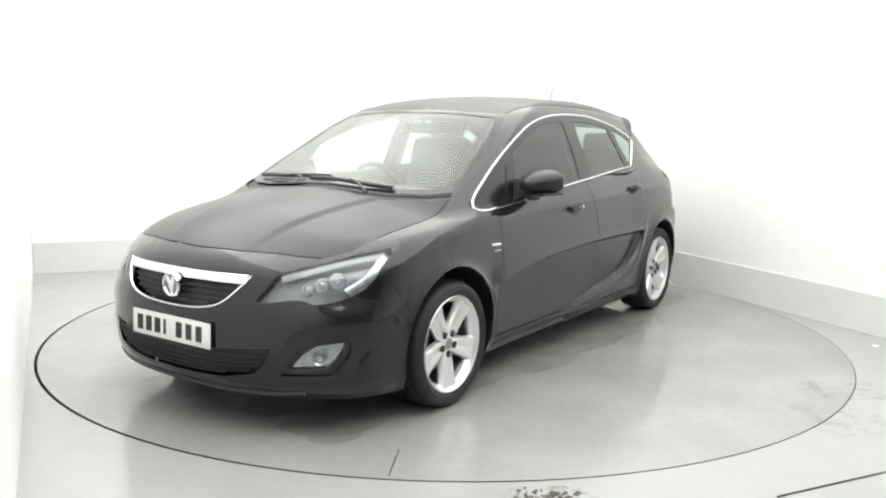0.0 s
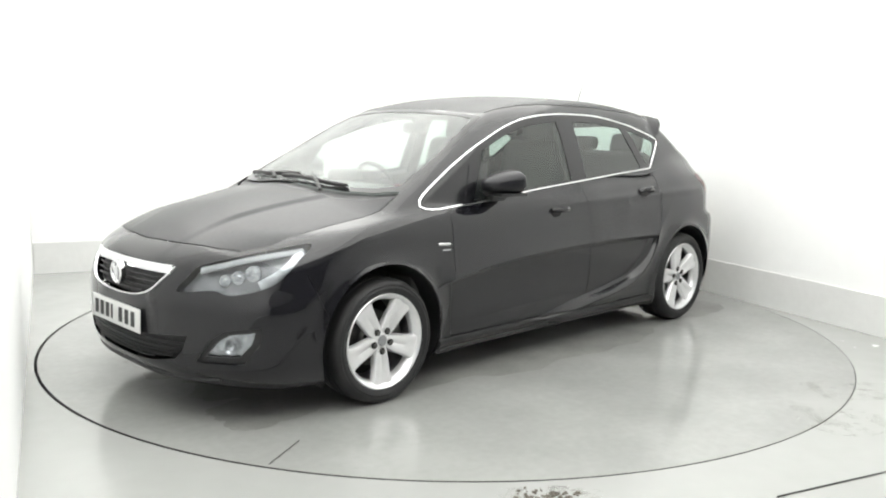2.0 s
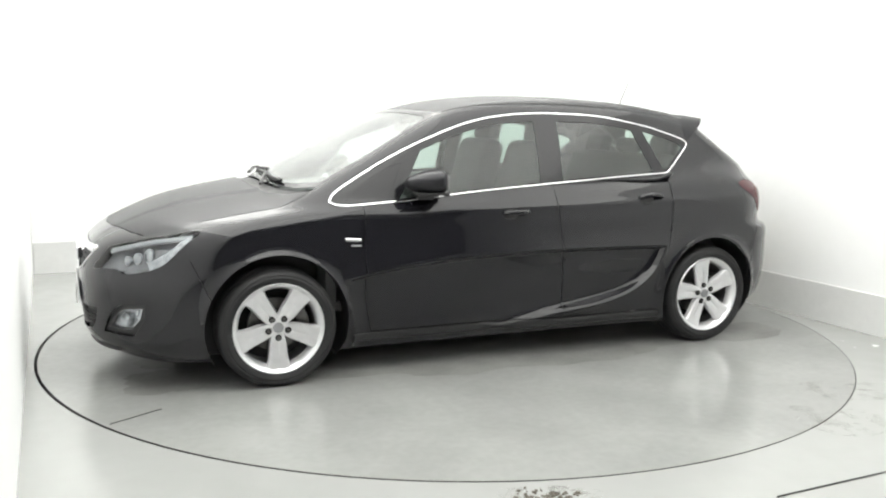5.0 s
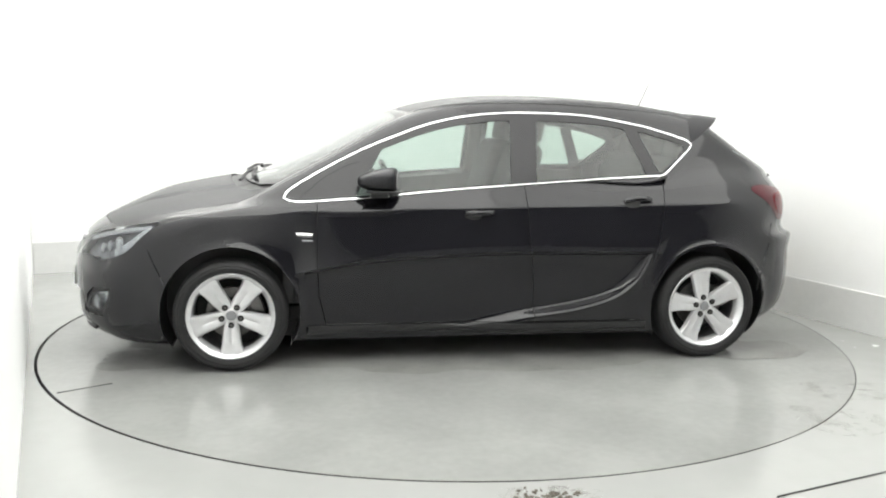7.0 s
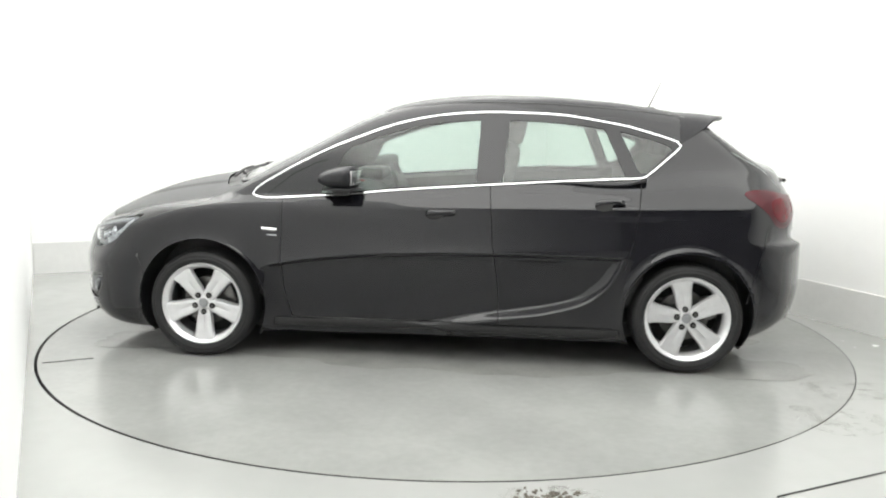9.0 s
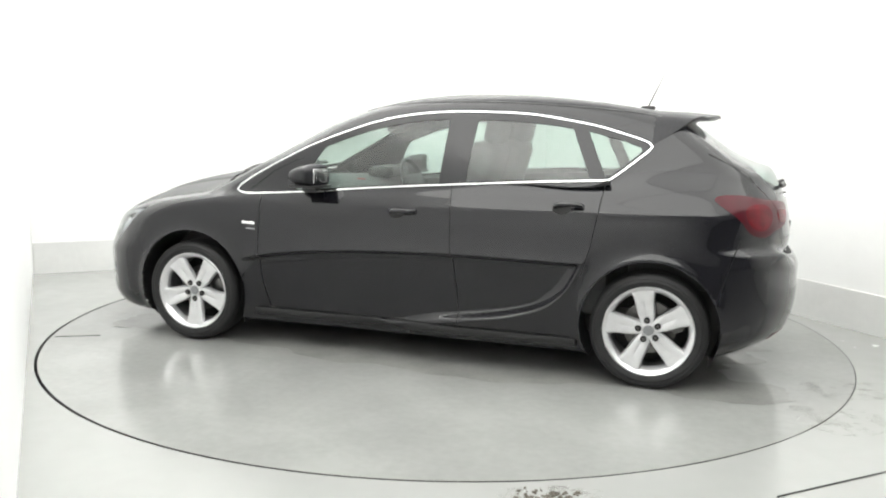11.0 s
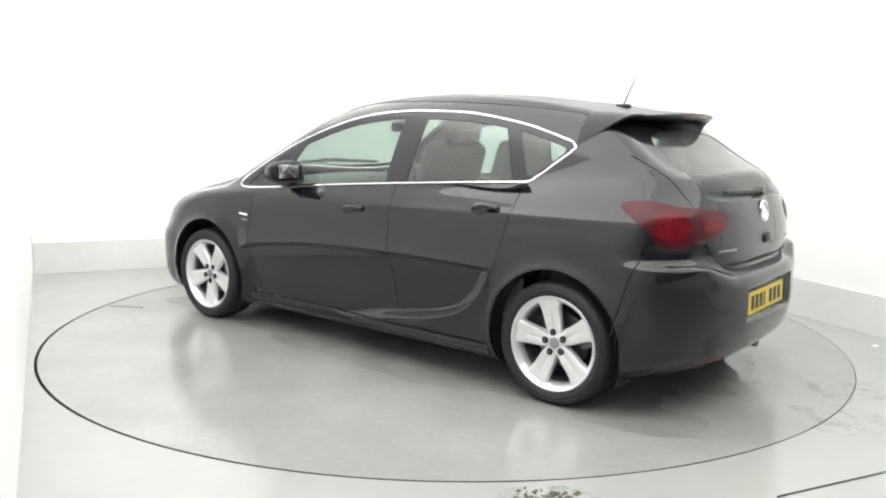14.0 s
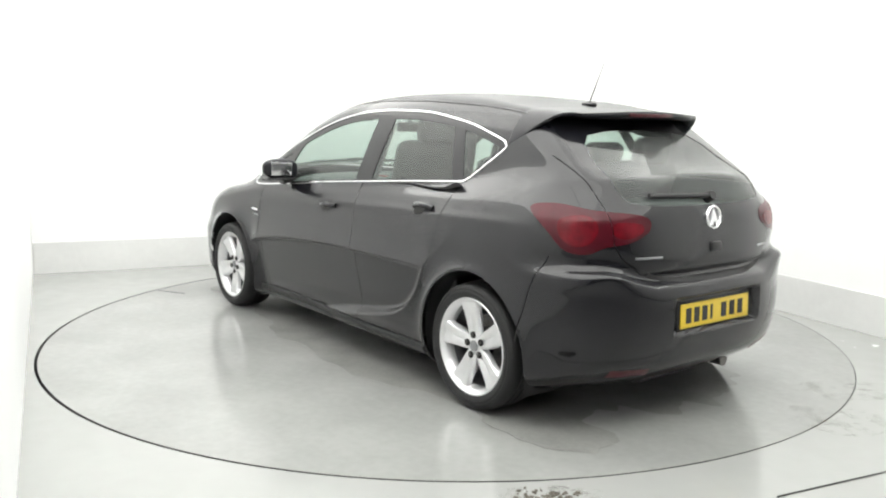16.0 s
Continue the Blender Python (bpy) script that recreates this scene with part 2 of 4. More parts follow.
        for row in (1, 2):
            copy_thing(first, ROOM @ pose(x, BACK - 1.3 - 2.55 * row, HIGH - .06))
    # a floor joint and dried mud by the table
    b = box(1.6, .006, .003, pose(1.95, -2.20, .0025, 0, 0, 25.2))
    tagged(mesh_object("floor_joint", b, PIT, smooth=False), "thin dark joint line in the painted floor", "joint", kind="structure")
    for cx, cy, rx, ry, seed in ((.40, -2.56, .20, .07, 21), (1.86, -1.72, .22, .20, 22), (2.15, -1.25, .30, .16, 23)):
        stain(cx, cy, rx, ry, seed)
    rnd = random.Random(4)
    for cx, cy, n, sp in ((.39, -2.565, 60, .045),):
        b = None
        for _ in range(n):
            r = rnd.uniform(.002, .009)
            x, y = cx + rnd.gauss(0, sp), cy + rnd.gauss(0, sp * .45)
            b = rod(r, .004, pose(x, y, .0005, 0, 0, rnd.uniform(0, 360)) @ Matrix.Diagonal((1.5, 1, 1, 1)), 7, r * .6, b)
        tagged(mesh_object("mud", b, DIRT), "small patch of dried brown mud flecks on the floor", "mud", kind="stuff")


def ragged(cx, cy, rx, ry, seed):
    """A closed irregular outline with lobes and drips."""
    rnd = random.Random(seed)
    waves = [(k, rnd.uniform(.5, 1) / k ** .65, rnd.uniform(0, math.tau)) for k in (2, 3, 5, 7, 11, 16, 23, 34, 47)]
    outline = []
    for i in range(300):
        a = i * math.tau / 300
        k = 1 + .13 * sum(w * math.cos(n * a + p) for n, w, p in waves)
        c, s = math.cos(a), math.sin(a)
        q = (abs(c) ** 3 + abs(s) ** 3) ** (-1 / 3)
        outline.append((cx + rx * c * k * q, cy + ry * s * k * q))
    return outline


def stain(cx, cy, rx, ry, seed):
    ob = mesh_object("floor_stain", slab(ragged(cx, cy, rx, ry, seed), .0004, pose(0, 0, .0004)), STAIN)
    ob.visible_shadow = False
    tagged(ob, "faint brown dirty smear dried on the grey floor", "stain", kind="stuff")


def turntable():
    t = new("turntable", None)
    tagged(t, "large round grey turntable deck flush with the studio floor, wet", "turntable")
    b = lathe([(.0001, 0), (DISC - .006, 0), (DISC - .006, -.05)], seg=160)
    part("deck", b, DECK, t, "wet glossy light grey round deck plate")
    # added band on the deck's side, near-black for the shade in the gap
    b = lathe([(DISC - .0058, -.05), (DISC - .0058, -.0003), (DISC - .0045, -.0003), (DISC - .004, -.002), (DISC - .004, -.05)], seg=160)
    part("edge_shade", b, PIT, t, "thin near-black band on the deck's side, for the shade in the gap")
    b = box(.26, .004, .003, pose(0, 0, 0, 0, 0, -150.9) @ pose(DISC - .16, 0, .0015))
    part("seam", b, PIT, t, "thin dark radial seam")
    return t


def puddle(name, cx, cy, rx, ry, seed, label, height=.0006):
    """An irregular film of water on the deck, its colour darkened for the car's shade, in the car's space turned with
    it.
    """
    ob = mesh_object(name, slab(ragged(cx, cy, rx, ry, seed), .0006, pose(0, 0, height)), WATER_SHADE)
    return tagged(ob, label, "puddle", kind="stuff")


studio()
TABLE = turntable()
PUDDLES = [puddle("puddle", .02, -.04, 2.02, .93, 3, "thin film of water dripped under the car, coloured darker for its shade"),
           puddle("puddle", -1.75, -.62, .30, .20, 5, "small water puddle by the front bumper, coloured darker for its shade", .0014),
           puddle("puddle", 1.72, -.80, .34, .20, 8, "small water puddle by the rear wheel, coloured darker for the car's shade", .0022)]

# ---- the car ----
def spline(pts):
    """A smooth curve through (x, y) points, as a function of x."""
    px, py = np.array(pts, float).T
    m = np.gradient(py, px)
    d = np.diff(py) / np.diff(px)
    m[0], m[-1] = d[0], d[-1]
    m[1:-1] = np.where(d[:-1] * d[1:] > 0, (d[:-1] + d[1:]) / 2, 0.25 * (d[:-1] + d[1:]))
    tx = np.linspace(px[0], px[-1], 1500)
    i = np.clip(np.searchsorted(px, tx, side="right") - 1, 0, len(px) - 2)
    h = px[i + 1] - px[i]
    s = (tx - px[i]) / h
    ty = (2 * s**3 - 3 * s**2 + 1) * py[i] + (s**3 - 2 * s**2 + s) * h * m[i] + (3 * s**2 - 2 * s**3) * py[i + 1] + (s**3 - s**2) * h * m[i + 1]
    return lambda x: np.interp(x, tx, ty)


def smax(a, b, k):
    h = np.maximum(k - np.abs(a - b), 0) / k
    return np.maximum(a, b) + h * h * k / 4


def smin(a, b, k):
    return -smax(-a, -b, k)


def ramp(v):
    v = np.clip(v, 0, 1)
    return v * v * (3 - 2 * v)


# the car's own space: x to the rear from the front axle, y across, z up from the ground
HOOD = spline([(-1.1, .66), (-.95, .722), (-.826, .772), (-.674, .834), (-.45, .906), (-.228, .957), (0, .996), (.173, 1.018), (.32, 1.018),
               (.5, 1.005), (.756, 1.003), (1.07, 1.032), (1.4, 1.056), (2, 1.092), (2.42, 1.112), (2.9, 1.12), (3.6, 1.12)])
WIDE = spline([(-1, 0.822), (-.6, 0.844), (-.2, 0.872), (.1, 0.877), (.5, 0.870), (1.3, 0.866), (2.1, 0.874), (2.6, 0.887), (2.9, 0.877), (3.2, 0.842), (3.5, 0.792)])
FLANK = spline([(.05, -.12), (.15, -.055), (.22, -.022), (.32, -.010), (.5, 0), (.62, 0), (.72, -.006), (.82, -.018), (.9, -.042), (.96, -.075), (1.05, -.14), (1.2, -.25)])
NOSE = spline([(.05, -.62), (.12, -.74), (.17, -.83), (.22, -.882), (.3, -.905), (.42, -.912), (.52, -.912), (.6, -.896), (.66, -.868), (.70, -.842), (.75, -.785), (.82, -.66), (1, -.3)])
TAIL = spline([(.05, 2.95), (.136, 3.12), (.2, 3.27), (.27, 3.37), (.36, 3.412), (.594, 3.425), (.655, 3.42), (.682, 3.40), (.7, 3.36), (.73, 3.335), (.8, 3.338), (.88, 3.33), (.95, 3.315), (1.02, 3.295), (1.1, 3.27), (1.3, 3.27), (1.6, 3.27)])
GLASS = spline([(-.6, 0.690), (0, 0.745), (.3, 0.765), (.7, 0.780), (1.2, 0.783), (1.7, 0.777), (2.2, 0.755), (2.6, 0.735), (2.9, 0.705), (3.1, 0.670), (3.4, 0.610)])
TOP = spline([(-1, .2), (-.4, .74), (-.1, .905), (.05, .985), (.2, 1.06), (.354, 1.138), (.5, 1.208), (.64, 1.277), (.816, 1.362), (1, 1.430), (1.175, 1.471), (1.5, 1.505),
              (1.85, 1.506), (2.2, 1.480), (2.5, 1.443), (2.7, 1.412), (2.78, 1.388), (2.86, 1.336), (3.02, 1.224), (3.2, 1.092), (3.3, 1.0), (3.4, .85), (3.6, .5)])
CREASE = spline([(.2, .50), (.339, .531), (.483, .561), (.83, .605), (1.08, .622), (1.6, .636), (2.1, .634), (2.5, .63)])
HOOK = spline([(.2, 1.42), (.26, 1.72), (.31, 1.96), (.36, 2.115), (.45, 2.235), (.55, 2.30), (.63, 2.33)])


def nose_wrap(ay):
    return .36 * (ay / .8) ** 3


def tail_wrap(ay):
    return .225 * (ay / .8) ** 3.2


def shape(x, y, z):
    """Below zero inside the car's body."""
    ay = np.abs(y)
    # the blade pressed into the doors: deepest right below its upper edge
    below = CREASE(x) - z
    front = HOOK(z) - x
    lean = (HOOK(z + .01) - HOOK(z - .01)) / .02
    edge = np.minimum(below, front / np.sqrt(1 + lean * lean))
    fade = ramp((x - .32) / .13)
    slope = front / np.sqrt(1 + lean * lean)
    blade = ramp(below / .026) * ramp(slope / .07) * fade * (.008 + .11 * np.clip(below, 0, .30)) * ramp((z - .12) / .06)
    flare = np.exp(-np.maximum(-edge, 0) / .070) * (1 - ramp(edge / (.024 + .03 * ramp((.5 - z) / .15)))) * fade * ramp((2.75 - x) / .3)
    line = np.exp(-((z - (.872 + .02 * (x - 1.3))) / .022) ** 2) * ramp((x - .7) / .6) * ramp((3.1 - x) / .3) * .006
    arch = 0
    for ax in (0.0, 2.685):
        r = np.hypot(x - ax, z - .315)
        arch = np.maximum(arch, .020 * np.exp(-np.maximum(r - .362, 0) / .03))
    side = ay - (WIDE(x) + FLANK(z) - blade + .024 * flare * ramp((z - .22) / .08) + line + arch)
    hood = HOOD(x) - (.125 - .037 * ramp((x - .1) / .4)) * (ay / .8) ** 1.6 + .010 * ramp((.42 - ay + .16 * x) / .05) * ramp((.2 - x) / .2)
    top = (z - hood) * .93
    nose = (NOSE(z) + nose_wrap(ay) * (1 - .15 * ramp((.62 - z) / .12)) - x) * .85
    pocket = .042 * ramp((.32 - ay) / .03) * ramp((z - .425) / .02) * ramp((.60 - z) / .02)
    shelf = z + (.03 - .06 * ramp((ay - .38) / .3)) * ramp((z - .5) / .1) * ramp((.98 - z) / .12)
    tail = (x - TAIL(shelf) + pocket + tail_wrap(ay) * (1 + .8 * ramp((z - .93) / .15))) * .85
    low = smax(smax(smax(side, nose, .10), tail, .10), top, .05)
    low = smax(low, .14 - z, .04)
    h = np.maximum(z - 1.0, -.10)
    glass = ay - (GLASS(x) - .34 * h - .25 * h * np.abs(h))
    warp = x - .05 * (ay / .75) ** 3 * ramp((1.3 - x) / 1.0) + .10 * (ay / .7) ** 2.6 * ramp((x - 2.3) / .5)
    roof = (z - TOP(warp) + (.044 - .036 * ramp((x - 1.5) / .9)) * (ay / .6) ** 2.2) * .9
    up = smax(smax(glass, roof, .075), tail, .08)
    up = smax(up, .74 - z, .02)
    return smin(low, up, .025 + .09 * ramp((x - 2.3) / .5))


def surface(o, d, reach=1.7):
    """Where rays from o along d leave the body."""
    lo = np.zeros(len(o))
    hi = np.full(len(o), reach)
    found = np.zeros(len(o), bool)
    for s in np.linspace(0, reach, 86)[1:]:
        p = o + d * s
        out = (shape(*p.T) > 0) & ~found
        hi[out] = s
        lo[out] = s - reach / 85
        found |= out
    for _ in range(22):
        mid = (lo + hi) / 2
        inside = shape(*(o + d * mid[:, None]).T) < 0
        lo, hi = np.where(inside, mid, lo), np.where(inside, hi, mid)
    return o + d * hi[:, None]


PIVOT = Vector((1.318, .055, 0))   # the table's axis in the car's space


class Shell:
    """Half of the car's skin (y below zero), cut along outlines into named regions."""

    def __init__(self):
        fan = np.radians(np.linspace(0, 90, 74))
        o, d = [], []
        for a in fan[:-1]:
            o.append((0, 0)), d.append((-math.cos(a), -math.sin(a)))
        for x in np.linspace(0, 2.7, 270):
            o.append((x, 0)), d.append((0, -1))
        for a in fan[1:]:
            o.append((2.7, 0)), d.append((math.sin(a), -math.cos(a)))
        phi = np.radians(np.concatenate([np.linspace(-48, 10, 140)[:-1], np.linspace(10, 90, 84)]))
        o, d = np.array(o), np.array(d)
        n, k = len(o), len(phi)
        oo = np.repeat(np.c_[o, np.full(n, .62)], k, 0)
        dd = np.concatenate([np.c_[np.cos(phi)[:, None] * v, np.sin(phi)] for v in d])
        co = surface(oo, dd)
        co[np.abs(co[:, 1]) < 1e-5, 1] = 0
        self.bm = bm = bmesh.new()
        vs = [bm.verts.new(c) for c in co]
        for i in range(n - 1):
            for j in range(k - 1):
                try:
                    bm.faces.new((vs[i * k + j], vs[i * k + k + j], vs[i * k + k + j + 1], vs[i * k + j + 1]))
                except ValueError:
                    pass
        bmesh.ops.remove_doubles(bm, verts=bm.verts[:], dist=1e-5)
        self.tag = bm.faces.layers.int.new("region")
        self.names = ["body"]

    def cut(self, name, outline, e1, e2, where=None):
        """Cuts the skin along a closed outline seen along e1 x e2, and gives the inside that name."""
        bm, tag = self.bm, self.tag
        if name not in self.names:
            self.names.append(name)
        num = self.names.index(name)
        e1, e2 = Vector(e1), Vector(e2)
        pts = [Vector(p) for p in outline]
        lo = Vector((min(p.x for p in pts) - .04, min(p.y for p in pts) - .04))
        hi = Vector((max(p.x for p in pts) + .04, max(p.y for p in pts) + .04))
        cand = {}
        for f in bm.faces:
            c = f.calc_center_median()
            u, v = c.dot(e1), c.dot(e2)
            if lo.x < u < hi.x and lo.y < v < hi.y and (where is None or where(c)):
                uv = [(w.co.dot(e1), w.co.dot(e2)) for w in f.verts]
                us, vs = [p[0] for p in uv], [p[1] for p in uv]
                cand[f] = (min(us), max(us), min(vs), max(vs))
        for i, p in enumerate(pts):
            q = pts[(i + 1) % len(pts)]
            a0, a1, b0, b1 = min(p.x, q.x) - .001, max(p.x, q.x) + .001, min(p.y, q.y) - .001, max(p.y, q.y) + .001
            sub = [f for f, w in cand.items() if w[0] <= a1 and w[1] >= a0 and w[2] <= b1 and w[3] >= b0]
            t = q - p
            if not sub or t.length < 1e-7:
                continue
            no = (e1 * -t.y + e2 * t.x).normalized()
            geom = set(sub)
            for f in sub:
                geom.update(f.verts)
                geom.update(f.edges)
            r = bmesh.ops.bisect_plane(bm, geom=list(geom), dist=1e-6, plane_co=e1 * p.x + e2 * p.y, plane_no=no)
            for f in sub:
                cand.pop(f, None)
            for f in set(g for g in r["geom"] if isinstance(g, bmesh.types.BMFace)) | set(sub):
                if f.is_valid:
                    uv = [(w.co.dot(e1), w.co.dot(e2)) for w in f.verts]
                    us, vs = [z[0] for z in uv], [z[1] for z in uv]
                    cand[f] = (min(us), max(us), min(vs), max(vs))
        for f in cand:
            c = f.calc_center_median()
            u, v = c.dot(e1), c.dot(e2)
            inside = False
            for i, p in enumerate(pts):
                q = pts[i - 1]
                if (p.y > v) != (q.y > v) and u < (q.x - p.x) * (v - p.y) / (q.y - p.y) + p.x:
                    inside = not inside
            if inside:
                f[tag] = num

    def groove(self, line, width, e1, e2, where=None):
        """A narrow band along an open line, a region of its own."""
        name = "gap_%d" % sum(n.startswith("gap_") for n in self.names)
        pts = [Vector(p) for p in line]
        left, right = [], []
        for i, p in enumerate(pts):
            t = (pts[min(i + 1, len(pts) - 1)] - pts[max(i - 1, 0)]).normalized()
            nrm = Vector((-t.y, t.x)) * width / 2
            left.append(p + nrm)
            right.append(p - nrm)
        self.cut(name, left + right[::-1], e1, e2, where)

    def take(self, name):
        """The faces of a region as points, polygons and outward normals."""
        num = self.names.index(name)
        index, co, polys = {}, [], []
        for f in self.bm.faces:
            if f[self.tag] == num and f.calc_area() > 1e-10:
                row = []
                for v in f.verts:
                    if v not in index:
                        index[v] = len(co)
                        co.append(v.co[:])
                    row.append(index[v])
                polys.append(row)
        co = np.array(co).reshape(-1, 3)
        return co, polys, skin_normals(co)


def skin_normals(co):
    e = .005
    g = np.stack([shape(*(co + d).T) - shape(*(co - d).T) for d in np.eye(3) * e], -1)
    g[np.abs(co[:, 1]) < 1e-4, 1] = 0
    return g / np.maximum(np.linalg.norm(g, axis=1, keepdims=True), 1e-9)


def skin_part(name, data, mat, parent, label="", side=-1, lift=0.0, both=False, back=0.0):
    """A panel from a region of the skin: side -1 as cut, +1 mirrored, both: the two halves in one."""
    co, polys, nor = data
    co = co + nor * lift
    flip = np.array([1, -1, 1])
    sets = [(co, nor, polys, False)] if side < 0 or both else []
    if side > 0 or both:
        sets.append((co * flip, nor * flip, polys, True))
    vs, ns, ps = [], [], []
    for c, n, p, rev in sets:
        base = sum(len(v) for v in vs)
        vs.append(c)
        ns.append(n)
        ps += [[base + i for i in (r[::-1] if rev else r)] for r in p]
    vs, ns = np.concatenate(vs), np.concatenate(ns)
    if back:
        # an inner skin gives the panel its thickness
        count = len(vs)
        used = {}
        for r in ps:
            for a, b in zip(r, r[1:] + r[:1]):
                used[(a, b)] = used.get((a, b), 0) + 1
        rim = [(a, b) for (a, b) in used if (b, a) not in used and not (abs(vs[a][1]) < 1e-4 and abs(vs[b][1]) < 1e-4)]
        vs = np.concatenate([vs, vs - ns * back])
        ns = np.concatenate([ns, -ns])
        ps = ps + [[count + i for i in r[::-1]] for r in ps] + [[b, a, count + a, count + b] for a, b in rim]
    me = bpy.data.meshes.new(name)
    me.from_pydata((vs - np.array(PIVOT)).tolist(), [], ps)
    me.materials.append(mat)
    me.polygons.foreach_set("use_smooth", [True] * len(me.polygons))
    me.normals_split_custom_set_from_vertices(ns.tolist())
    ob = new(name, me)
    ob.parent = parent
    if label:
        ob["label"] = label
    return ob


def on_side(x, z):
    """Points of the skin at (x, z), y below zero, and their normals."""
    x, z = np.atleast_1d(np.array(x, float)), np.atleast_1d(np.array(z, float))
    p = surface(np.c_[x, 0 * x, z], np.tile([0, -1.0, 0], (len(x), 1)), 1.2)
    return p, skin_normals(p)


def on_nose(y, z, x0=-.3):
    y, z = np.atleast_1d(np.array(y, float)), np.atleast_1d(np.array(z, float))
    p = surface(np.c_[0 * y + x0, y, z], np.tile([-1.0, 0, 0], (len(y), 1)), 1.2)
    return p, skin_normals(p)


def on_tail(y, z, x0=2.4):
    y, z = np.atleast_1d(np.array(y, float)), np.atleast_1d(np.array(z, float))
    p = surface(np.c_[0 * y + x0, y, z], np.tile([1.0, 0, 0], (len(y), 1)), 1.4)
    return p, skin_normals(p)


def on_top(x, y):
    x, y = np.atleast_1d(np.array(x, float)), np.atleast_1d(np.array(y, float))
    p = surface(np.c_[x, y, 0 * x + .65], np.tile([0, 0, 1.0], (len(x), 1)), 1.2)
    return p, skin_normals(p)


def smooth_line(pts, n, closed=False):
    """n points evenly along a rounded line through pts."""
    p = np.array(pts, float)
    if closed:
        p = np.concatenate([p[-2:], p, p[:3]])
    out = []
    for i in range(1, len(p) - 2) if closed else range(len(p) - 1):
        a, b, c, d = p[max(i - 1, 0)], p[i], p[i + 1], p[min(i + 2, len(p) - 1)]
        for s in np.linspace(0, 1, 12, endpoint=False):
            out.append(.5 * (2 * b + (c - a) * s + (2 * a - 5 * b + 4 * c - d) * s * s + (3 * b - a - 3 * c + d) * s**3))
    if not closed:
        out.append(p[-1])
    else:
        out = out[12:] if len(out) > 12 * len(pts) else out
        out = out[:12 * len(pts)]
        out.append(out[0])
    out = np.array(out)
    s = np.concatenate([[0], np.cumsum(np.linalg.norm(np.diff(out, axis=0), axis=1))])
    at = np.linspace(0, s[-1], n, endpoint=not closed)
    return np.stack([np.interp(at, s, out[:, k]) for k in range(out.shape[1])], -1)


X, Y, Z = (1, 0, 0), (0, 1, 0), (0, 0, 1)
R2 = math.sqrt(.5)
FRONT_Q, REAR_Q = (R2, -R2, 0), (R2, R2, 0)
WIN_TOP = spline([(.27, .925), (.29, .953), (.41, 1.028), (.57, 1.116), (.733, 1.195), (.893, 1.260), (1.053, 1.317), (1.211, 1.357), (1.369, 1.381), (1.526, 1.393),
                  (1.682, 1.396), (1.994, 1.386), (2.304, 1.345), (2.583, 1.277), (2.66, 1.25)])
WIN_LOW = spline([(.27, .912), (.437, .907), (.756, .93), (1.07, .960), (1.384, .985), (2, 1.027), (2.43, 1.052), (2.7, 1.26)])


def window_outline(xa, xb, xc, xd, inset_low, inset_top, n=14):
    """Between the lower line from xa to xb and the upper line from xd to xc."""
    low = [(x, float(WIN_LOW(x)) + inset_low) for x in np.linspace(xa, xb, n)]
    top = [(x, float(WIN_TOP(x)) - inset_top) for x in np.linspace(xc, xd, n)]
    return low + top


def at_car(m):
    return Matrix.Translation(-PIVOT) @ m


